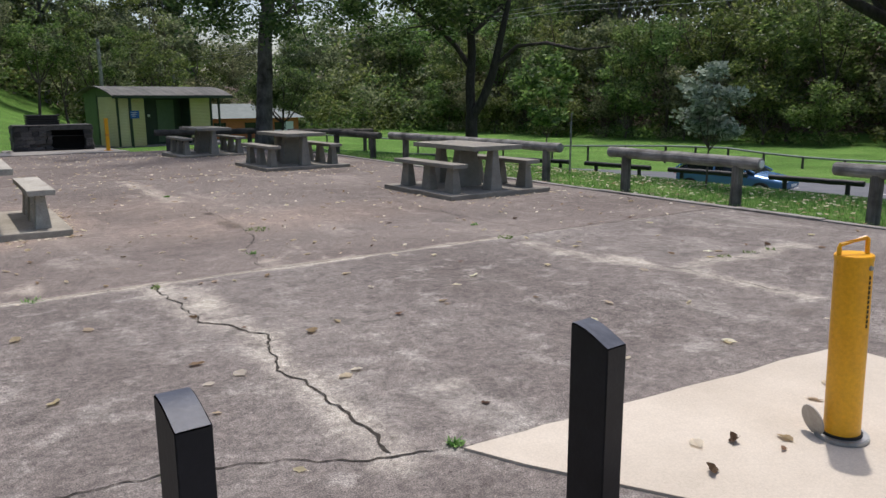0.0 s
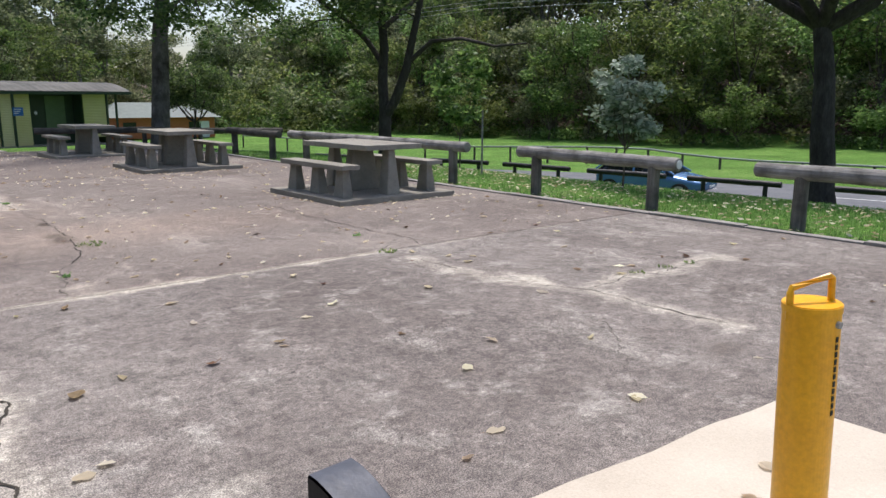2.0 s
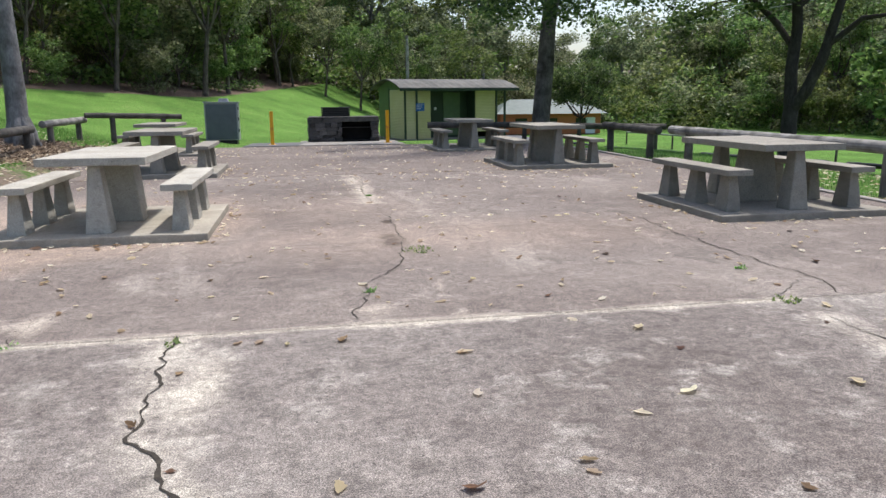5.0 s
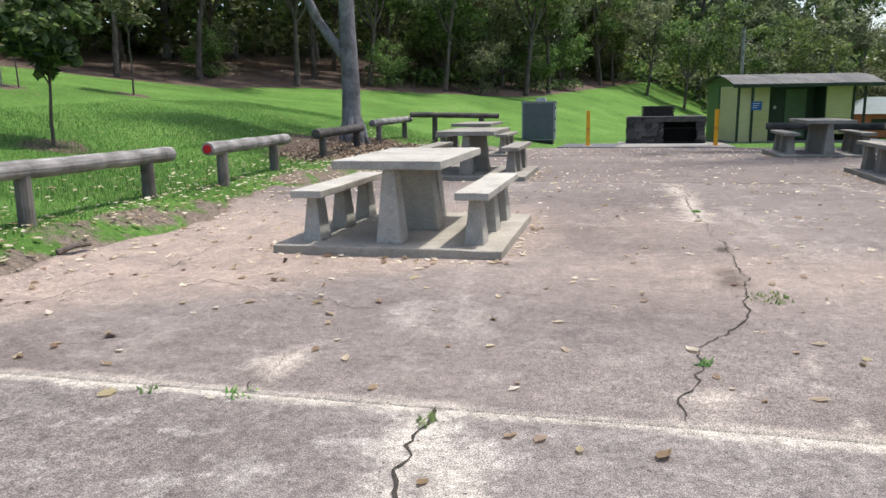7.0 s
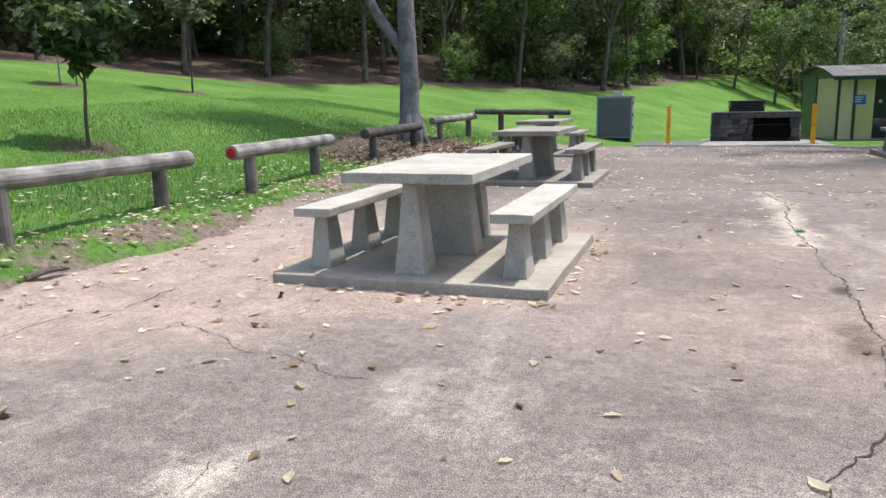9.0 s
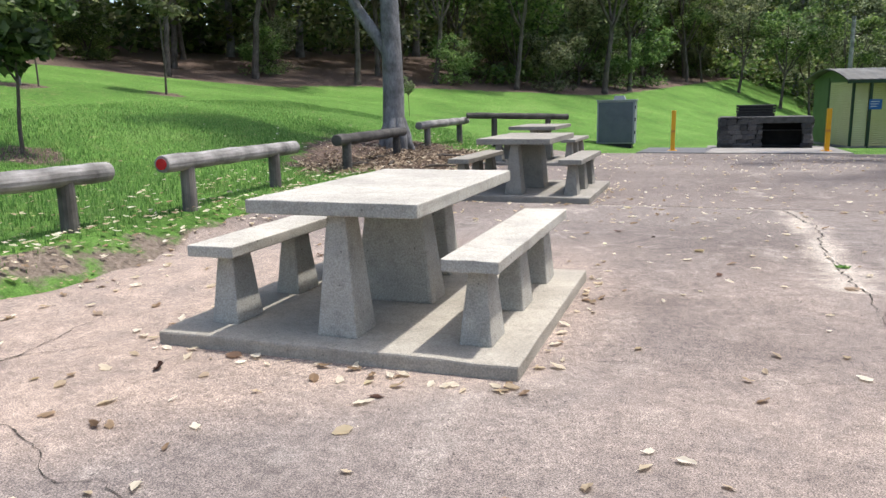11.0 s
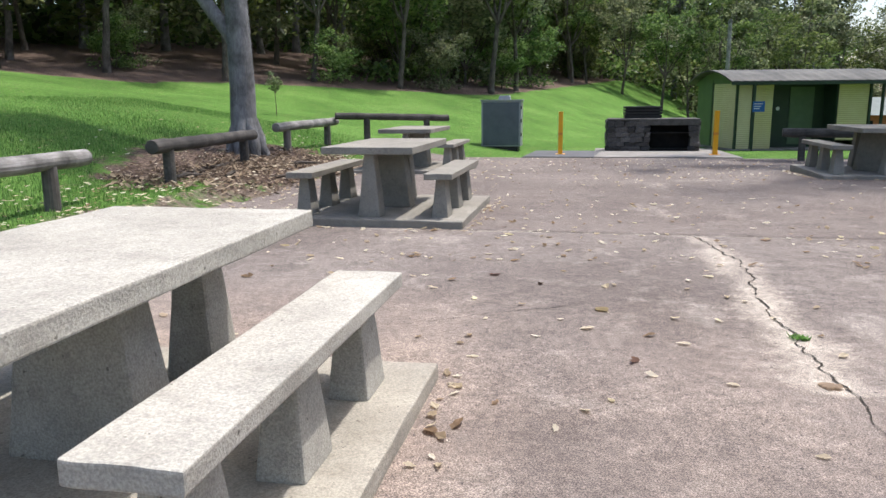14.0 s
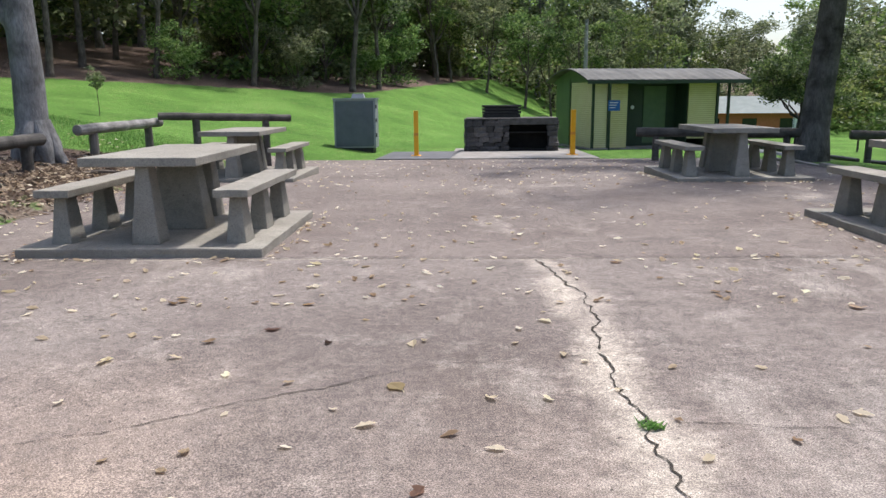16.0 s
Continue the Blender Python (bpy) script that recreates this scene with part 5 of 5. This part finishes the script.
def far_woods():
    """The massed foliage that closes the view behind the single trees."""
    npr = np.random.RandomState(3)
    u, nrm, org = np.array((0.23, 0.97)), np.array((-0.97, 0.23)), np.array((-3.0, 15.0))
    under = []
    for i in range(2100):
        if i % 5 < 2:
            p = org + nrm * npr.uniform(16, 29) + u * npr.uniform(-26, 98)
            p = p + nrm * max(0.0, wood_edge(p[1]) - 11.0)
            h = 1.2 + 9 * npr.rand()
        elif i % 5 < 4:
            p = np.array((npr.uniform(57, 68), npr.uniform(-12, 95)))
            p[0] -= 0.10 * max(0, p[1] - 20)
            h = 10 * npr.rand()
        else:
            p = np.array((npr.uniform(-14, 60), npr.uniform(70, 84)))
            if 17 < p[0] < 33:
                continue
            h = 6.5 * npr.rand()
        under.append((p[0], p[1], terrain(p[0], p[1]) + h))
    for k, leaf in enumerate((LEAF_MID, LEAF_BRIGHT, LEAF_OLIVE)):
        v, f = leaves(random.Random(50 + k), under[k::3], 75, 0.42, 1.7)
        tagged(new("understorey", raw("understorey", v.tolist(), f.tolist(), leaf)), "dense leafy understorey filling the wood", "woodland", kind="stuff")
    for name, leaf, count in (("far_woods", LEAF_MID, 2700), ("far_woods", LEAF_OLIVE, 2700)):
        spots = []
        for i in range(count):
            k = i % 3
            if k == 0:
                p = org + nrm * npr.uniform(26, 48) + u * npr.uniform(-40, 90)
                h = 15 * npr.rand() ** 1.6
            elif k == 1:
                p = np.array((npr.uniform(-34, 66), npr.uniform(88, 112)))
                if 24 < p[0] < 44:
                    p[1] += 34
                    p[0] -= 3
                h = npr.uniform(0, (16.0 if p[0] < 12 else 12.5) + 4.5 * noise.noise((p[0] * 0.12, 0, 0)))
            else:
                p = np.array((npr.uniform(70, 100), npr.uniform(-30, 110)))
                p[0] -= 0.10 * max(0, p[1] - 20)
                h = npr.uniform(0, 20)
            spots.append((p[0], p[1], terrain(p[0], p[1]) + h))
        v, f = leaves(random.Random(count + len(name)), spots, 42, 0.8, 2.6)
        tagged(new(name, raw(name, v.tolist(), f.tolist(), leaf)), "dense mixed green woodland in the distance", "woodland", kind="stuff")


far_woods()


def single_trees():
    # smooth grey gum by the lawn: straight stem with one heavy limb
    rng = random.Random(7)
    paths, tips = grow(rng, 9.0, 4.6, 0.235, 3.2, 5, (-0.12, 0.05), 5, 0.5)
    limb = [Vector(p) for p in ((0.0, 0, 1.55), (-0.16, 0, 1.95), (-0.45, -0.05, 2.35), (-0.72, -0.1, 2.75), (-1.0, -0.1, 3.35), (-1.5, -0.2, 4.3), (-2.0, 0, 5.2))]
    paths.append((limb, [0.13, 0.125, 0.115, 0.105, 0.095, 0.075, 0.04]))
    tips += [limb[-1], limb[-1] + Vector((0.5, 0.4, 0.5)), limb[-1] + Vector((-0.7, 0.2, 0.2)), limb[-2] + Vector((-0.5, -0.6, 0.5))]
    v, f = [], []
    for pts, rad in paths:
        tube(pts, rad, 14 if rad[0] > 0.1 else 6, v, f, False)
    for i in range(8):
        a = 0.8 * i + rng.uniform(-0.2, 0.2)
        c, d, r = math.cos(a), math.sin(a), rng.uniform(0.3, 0.38)
        tube([(c * 0.10, d * 0.10, 0.55), (c * 0.22, d * 0.22, 0.22), (c * 0.26, d * 0.26, 0.06), (c * r, d * r, -0.06)], [0.12, 0.12, 0.10, 0.05], 9, v, f, False)
    lv, lf = leaves(rng, tips, 130, 0.16, 0.8)
    crown = raw("crown", lv.tolist(), lf.tolist(), LEAF_MID)
    plant("gum_tree", (raw("trunk", v, f, BARK_GREY, True), crown), -3.27, 21.2, "smooth grey-barked tree with a heavy forked limb in mulch", "tree", 0)
    # tall straight trunk by the verge
    m = tree_meshes(8, 12.5, 6.4, 0.31, 5.4, 8, 190, 0.17, 0.9, BARK_MID, LEAF_DARK, (0.55, 0.0), 6, 0, 0.3, 7)
    plant("gum_tree", m, 10.15, 26.3, "tall straight tree with dark-stained grey trunk", "tree", 0)
    # dark spreading trees by the road
    rng = random.Random(9)
    paths = [([(0, 0, -0.25), (0.02, 0, 0.5), (0, 0.02, 1.2), (0.03, 0, 1.7)], [0.30, 0.22, 0.20, 0.19]),
             ([(0.0, 0, 1.6), (-0.05, 0.05, 2.6), (0.02, 0, 3.6), (-0.1, 0.1, 5.2), (0.1, 0, 7.4), (0.2, 0.2, 9.5)], [0.17, 0.155, 0.14, 0.11, 0.07, 0.03]),
             ([(0.05, 0, 1.55), (0.35, -0.2, 2.0), (0.7, -0.3, 2.9), (0.95, -0.4, 4.0), (1.3, -0.4, 5.6), (1.9, -0.2, 7.6)], [0.16, 0.15, 0.135, 0.11, 0.075, 0.03])]
    limbs = [([(-0.02, 0, 3.1), (-0.5, 0.2, 3.8), (-1.1, 0.3, 4.4), (-2.1, 0.2, 5.1), (-3.4, 0.5, 6.2)], [0.09, 0.085, 0.07, 0.05, 0.02]),
             ([(0.85, -0.35, 3.2), (1.5, -0.6, 3.75), (2.4, -0.5, 3.85), (3.4, -0.8, 3.6), (4.4, -0.7, 3.7)], [0.08, 0.07, 0.06, 0.045, 0.02]),
             ([(0.0, 0.05, 4.2), (0.8, 1.0, 5.0), (1.4, 2.2, 5.8), (1.6, 3.4, 6.5)], [0.09, 0.07, 0.05, 0.02]),
             ([(0.0, 0.0, 4.6), (-0.7, -1.0, 5.2), (-1.0, -2.3, 5.6), (-1.2, -3.6, 6.2)], [0.09, 0.07, 0.05, 0.02])]
    paths = [([Vector(q) for q in pts], rad) for pts, rad in paths + limbs]
    tips = []
    for pts, rad in paths[1:]:
        for i in range(11):
            w = rng.uniform(1.3, len(pts) - 1.01)
            b = pts[int(w)].lerp(pts[int(w) + 1], w % 1)
            if b.z < 4.3:
                continue
            q = Vector((rng.uniform(-1, 1), rng.uniform(-1, 1), rng.uniform(-0.3, 0.6))).normalized() * rng.uniform(0.9, 2.1)
            paths.append(([b, b + q * 0.5 + Vector((0, 0, 0.15)), b + q], [0.03, 0.02, 0.008]))
            tips += [b + q, b + q * 0.65]
    v, f = [], []
    for pts, rad in paths:
        tube(pts, rad, 11 if rad[0] > 0.06 else 5, v, f, False)
    lv, lf = leaves(rng, tips, 150, 0.17, 0.75)
    plant("spreading_tree", (raw("trunk", v, f, BARK_DARK, True), raw("crown", lv.tolist(), lf.tolist(), LEAF_DARK)), 15.6, 21.6, "dark spreading tree with two leaning stems", "tree", -39)
    m = tree_meshes(15, 5.6, 1.7, 0.12, 3.0, 7, 150, 0.16, 0.62, BARK_DARK, LEAF_DARK, (0.2, 0.0), 6, 0, 0.25)
    plant("spreading_tree", m, 21.6, 53.3, "small dark leafy tree past the shed", "tree", 30, 1.15)
    m = tree_meshes(10, 10.5, 3.4, 0.27, 4.6, 7, 230, 0.18, 0.9, BARK_DARK, LEAF_DARK, (0.1, 0.3), 7, 0, 0.45)
    plant("spreading_tree", m, 17.1, 8.6, "large dark tree with heavy trunk at the road", "tree", 10)
    # saplings
    m = tree_meshes(12, 2.45, 0.75, 0.025, 0.62, 7, 46, 0.15, 0.26, BARK_THIN, LEAF_SILVER, (0, 0), 3)
    plant("sapling", m, 12.33, 9.82, "young tree with silvery green leaves on the verge", "sapling", 0, 0.9, "saplings")
    m = tree_meshes(13, 2.5, 0.7, 0.022, 0.6, 6, 34, 0.15, 0.26, BARK_THIN, LEAF_MID, (0, 0), 3)
    plant("sapling", m, 13.6, 15.6, "young thin tree with green leaves on the verge", "sapling", 50, 1.1, "saplings")
    m = tree_meshes(14, 2.5, 1.05, 0.034, 0.62, 7, 40, 0.19, 0.24, BARK_THIN, LEAF_DARK, (0.05, 0.03), 4)
    plant("sapling", m, -5.9, 14.75, "young tree with dark drooping leaves on the lawn", "sapling", 10, 1.0, "saplings")
    m = tree_meshes(16, 2.6, 1.3, 0.026, 0.5, 6, 18, 0.15, 0.22, BARK_THIN, LEAF_OLIVE, (0.04, 0.0), 3)
    plant("sapling", m, -10.25, 23.0, "young tree in a ring of mulch on the lawn", "sapling", 130, 1.25, "saplings")
    plant("sapling", m, -11.5, 20.3, "young staked tree on the rising lawn", "sapling", 250, 0.9, "saplings")
    plant("sapling", m, -6.1, 29.0, "bare young tree on the lawn", "sapling", 200, 0.45, "saplings")


single_trees()


# ---- grass blades and fallen leaves ----
def grass(name, label, zone, count, seed, tall=0.07):
    npr = np.random.RandomState(seed)
    verts, faces = [], []
    while len(faces) < count:
        x, y = npr.uniform(zone[0], zone[1]), npr.uniform(zone[2], zone[3])
        if zone[0] < 0 and npr.rand() > min(1.0, max(0.05, (-1.88 - x) / 0.4 + 0.35 * noise.noise((x * 2, y * 2, 0)))):
            continue
        if zone[0] < 0 and math.hypot((x + 2.9) / 1.5, (y - 20.3) / 2.9) < 1.05:
            continue
        z = terrain(x, y) - 0.03
        h = tall * npr.uniform(0.5, 1.3)
        a, b = npr.uniform(0, 6.28), npr.uniform(-0.6, 0.6)
        dx, dy = math.cos(a), math.sin(a)
        i = len(verts)
        verts += [(x - dx * 0.006, y - dy * 0.006, z), (x + dx * 0.006, y + dy * 0.006, z), (x + dy * h * b, y - dx * h * b, z + 0.03 + h)]
        faces.append((i, i + 1, i + 2))
    tagged(new(name, raw(name, verts, faces, BLADE)), label, "grass", kind="stuff")


grass("lawn_grass", "short bright green grass blades of the lawn", (-9.0, -1.8, 8.5, 27.0), 60000, 1, 0.026)
grass("verge_grass", "green verge grass behind the kerb", (9.58, 14.5, 3.5, 22.0), 36000, 2, 0.04)


def leaf_mesh(seed, mat):
    """A dry leaf, folded along its midrib and curled, with a ragged pointed outline and a stalk."""
    rng = random.Random(seed)
    bm = bmesh.new()
    n = 6
    curl, fold, twist = rng.uniform(0.0, 0.28), rng.uniform(0.15, 0.75), rng.uniform(-0.3, 0.3)
    skew = rng.uniform(-0.12, 0.12)
    rows = []
    for i in range(n + 1):
        u = i / n
        c = bm.verts.new((u - 0.5, skew * math.sin(math.pi * u), 0.02 + curl * (2 * u - 1) ** 2 * (0.6 if u < 0.5 else 1.0)))
        side = []
        for k in (-1, 1):
            w = 0.0 if i in (0, n) else 0.30 * math.sin(math.pi * u ** 0.75) * rng.uniform(0.55, 1.35)
            x = u - 0.5 + rng.uniform(-0.06, 0.10)
            z = c.co.z + w * (fold if k < 0 else fold * 0.45) + twist * k * w + rng.uniform(-0.02, 0.05)
            side.append(c if w == 0 else bm.verts.new((x, c.co.y + k * w, max(0.0, z))))
        rows.append((side[0], c, side[1]))
    for a, b in zip(rows, rows[1:]):
        for k in range(2):
            ring = list(dict.fromkeys((a[k], b[k], b[k + 1], a[k + 1])))
            if len(ring) > 2:
                bm.faces.new(ring)
    s = [bm.verts.new(c) for c in ((-0.48, -0.014, 0.06), (-0.48, 0.014, 0.06), (-0.74, 0.05, 0.03), (-0.74, 0.03, 0.03))]
    bm.faces.new(s)
    return mesh_of(bm, mat)


def litter():
    rng = random.Random(33)
    kinds = [leaf_mesh(i, LITTER if i % 5 != 2 else LITTER_BROWN) for i in range(10)]
    for i in range(290):
        for _ in range(40):
            x, y = rng.uniform(-1.6, 9.2), rng.uniform(3.8, 18.0)
            if all(abs(x - px) > 1.0 or abs(y - py) > 1.02 for px, py in ((0.96, 11.24), (0.42, 16.98), (7.83, 11.08), (7.27, 16.95))):
                break
        s = rng.uniform(0.045, 0.105)
        o = new("fallen_leaf", kinds[rng.randrange(10)])
        o.matrix_world = pose(x, y, terrain(x, y) + 0.004, rng.uniform(-6, 6), rng.uniform(-6, 6), rng.uniform(0, 360)) @ Matrix.Diagonal((s, s * rng.uniform(0.75, 1.15), s * rng.uniform(0.45, 0.9), 1))
        tagged(o, "curled dry leaf lying on the paving", "fallen leaf", "fallen leaves")
    # countless leaves: verge, lawn edge, along the plinths, far paving
    bm = bmesh.new()
    spots = []
    for i in range(900):
        spots.append((min(-1.2, rng.gauss(-2.7, 1.1)), rng.uniform(8.5, 25)))
    for i in range(700):
        spots.append((rng.gauss(-1.95, 0.22), rng.uniform(8.5, 24)))
    for i in range(1600):
        spots.append((rng.uniform(9.55, 13.5), rng.uniform(3.5, 16)))
    for i in range(420):
        x, y = rng.uniform(-1.6, 9.2), rng.uniform(7.6, 16.0)
        if all(abs(x - px) > 1.0 or abs(y - py) > 1.02 for px, py in ((0.96, 11.24), (0.42, 16.98), (7.83, 11.08), (7.27, 16.95))):
            spots.append((x, y))
    for i in range(950):
        spots.append((rng.uniform(-1.5, 9.2), rng.uniform(14.5, 27.0)))
    for px, py in ((0.96, 11.24), (0.42, 16.98), (7.83, 11.08), (7.27, 16.95), (6.88, 22.0)):
        for i in range(95):
            side = rng.randrange(4)
            q = rng.uniform(-1.05, 1.05)
            e = 1.0 + abs(rng.gauss(0, 0.07))
            spots.append((px + (q if side < 2 else (e if side == 2 else -e)), py + ((-e if side == 0 else e) * 1.02 if side < 2 else q)))
    me_list = kinds[:2] + kinds[3:7]
    verts, faces, idx = [], [], []
    for x, y in spots:
        me = me_list[rng.randrange(6)]
        s = rng.uniform(0.035, 0.085)
        m = pose(x, y, terrain(x, y) + (0.006 if -1.6 < x < 9.4 else 0.02), rng.uniform(-15, 15), rng.uniform(-15, 15), rng.uniform(0, 360)) @ Matrix.Diagonal((s, s * 0.9, s * 0.7, 1))
        o = len(verts)
        verts += [m @ v.co for v in me.vertices]
        faces += [tuple(o + k for k in p.vertices) for p in me.polygons]
    bm.free()
    for i in range(9):
        x, y, s = rng.uniform(2.9, 4.9), rng.uniform(2.2, 3.4), rng.uniform(0.04, 0.085)
        o = new("fallen_leaf", kinds[rng.randrange(10)])
        o.matrix_world = pose(x, y, 0.015, 0, 0, rng.uniform(0, 360)) @ Matrix.Scale(s, 4)
        tagged(o, "curled dry leaf lying on the pale apron", "fallen leaf", "fallen leaves")
    chips, chip_faces = [], []
    while len(chip_faces) < 34000:
        x, y = rng.gauss(-2.5, 0.6), rng.gauss(19.6, 2.1)
        if math.hypot((x + 2.6) / 1.35, (y - 19.9) / 3.2) > 1.0 or x > -1.45:
            continue
        me = kinds[rng.randrange(10)]
        s = rng.uniform(0.05, 0.14)
        m = pose(x, y, terrain(x, y) + rng.uniform(-0.01, 0.035), rng.uniform(-35, 35), rng.uniform(-35, 35), rng.uniform(0, 360)) @ Matrix.Diagonal((s, s * 0.6, s * 0.6, 1))
        o = len(chips)
        chips += [m @ v.co for v in me.vertices]
        chip_faces += [tuple(o + k for k in p.vertices) for p in me.polygons]
    tagged(new("bark_litter", raw("bark_litter", chips, chip_faces, MULCH_LEAF)), "brown bark and leaf litter round the gum tree", "leaf litter", kind="stuff")
    for x, y, a, ln in ((-1.75, 19.3, 35, 0.75), (-2.15, 18.4, 100, 0.5), (-1.95, 20.4, 10, 0.6), (-1.62, 9.9, 75, 0.32), (-2.5, 17.9, 60, 0.4)):
        z = terrain(x, y) + 0.03
        c, d = math.cos(radians(a)), math.sin(radians(a))
        v, f = tube([(x - c * ln / 2, y - d * ln / 2, z), (x - c * ln * 0.1 + 0.03, y - d * ln * 0.1, z + 0.035), (x + c * ln * 0.25, y + d * ln * 0.25 + 0.03, z + 0.02), (x + c * ln / 2, y + d * ln / 2, z + 0.01)], [0.028, 0.024, 0.02, 0.009], 7)
        tagged(new("fallen_stick", raw("stick", v, f, BARK_THIN)), "crooked brown stick lying on leaf litter", "stick", "fallen sticks")
    tagged(new("leaf_litter", raw("leaf_litter", verts, faces, LITTER)), "scattered dry cream and brown leaves", "fallen leaves", kind="stuff")


litter()


def weeds():
    rng = random.Random(4)
    for x, y, r, n in ((3.60, 13.05, 0.045, 60), (2.50, 3.72, 0.035, 45), (1.42, 4.12, 0.05, 70), (5.70, 7.38, 0.09, 40), (3.70, 9.42, 0.15, 60), (7.1, 5.42, 0.06, 16), (1.25, 7.40, 0.07, 22), (2.10, 7.28, 0.05, 20), (3.19, 8.15, 0.05, 30), (6.77, 5.45, 0.06, 22), (7.41, 5.39, 0.05, 14), (0.82, 7.36, 0.05, 14), (5.92, 8.24, 0.05, 25)):
        verts, faces = [], []
        for i in range(n):
            a, q = rng.uniform(0, 6.3), r * math.sqrt(rng.random())
            px, py = q * math.cos(a), q * math.sin(a)
            b, h = rng.uniform(0, 6.3), rng.uniform(0.012, 0.032)
            w = 0.008
            k = len(verts)
            verts += [(px - w * math.cos(b), py - w * math.sin(b), 0), (px + w * math.cos(b), py + w * math.sin(b), 0), (px + h * math.sin(b), py - h * math.cos(b), h * 0.9)]
            faces.append((k, k + 1, k + 2))
        ob = new("weed", raw("weed", verts, faces, BLADE))
        ob.matrix_world = pose(x, y, terrain(x, y) + 0.003)
        tagged(ob, "small green weed growing in a paving crack", "weed", "weeds")


weeds()


# ---- cables, stake, park sign ----
def power_line():
    t = thing("power_line", "thin overhead cables along the road", "power line")
    for k in range(3):
        pts = []
        for i in range(25):
            y = -30 + 5 * i
            u = abs(((y + 30) % 60) / 30 - 1)
            pts.append((road_edge(y) + 8.2 + 0.5 * k, y, 5.2 + 0.3 * k + 0.5 * u * u))
        v, f = tube(pts, [0.011] * 25, 5)
        part("cable", raw("cable", v, f, STEEL), STEEL, t)
    for y in (-30, 90):
        v, f = tube([(road_edge(y) + 8.7, y, -2.2), (road_edge(y) + 8.7, y, 6.2)], [0.16, 0.12], 10)
        part("pole", raw("pole", v, f, LOG_DARK), LOG_DARK, t, "weathered timber pole")


def stake(x, y, h, board):
    t = thing("stake", "thin weathered timber stake beside a young tree" if not board else "small green notice board on a thin post", "stake" if not board else "sign", pose(x, y, terrain(x, y)))
    v, f = tube([(0, 0, -0.2), (0.01, 0, h)], [0.022, 0.018], 7)
    part("post", raw("post", v, f, LOG), LOG, t)
    if board:
        part("board", box(-0.25, -0.03, h - 0.32, 0.25, -0.018, h + 0.04, 0.004), WHITE, t, "white notice board")
        part("board_panel", box(-0.2, -0.034, h - 0.27, 0.2, -0.031, h - 0.06), GREEN, t, "green printed panel")


power_line()
stake(11.95, 13.0, 1.25, False)
stake(-11.74, 20.04, 1.95, True)
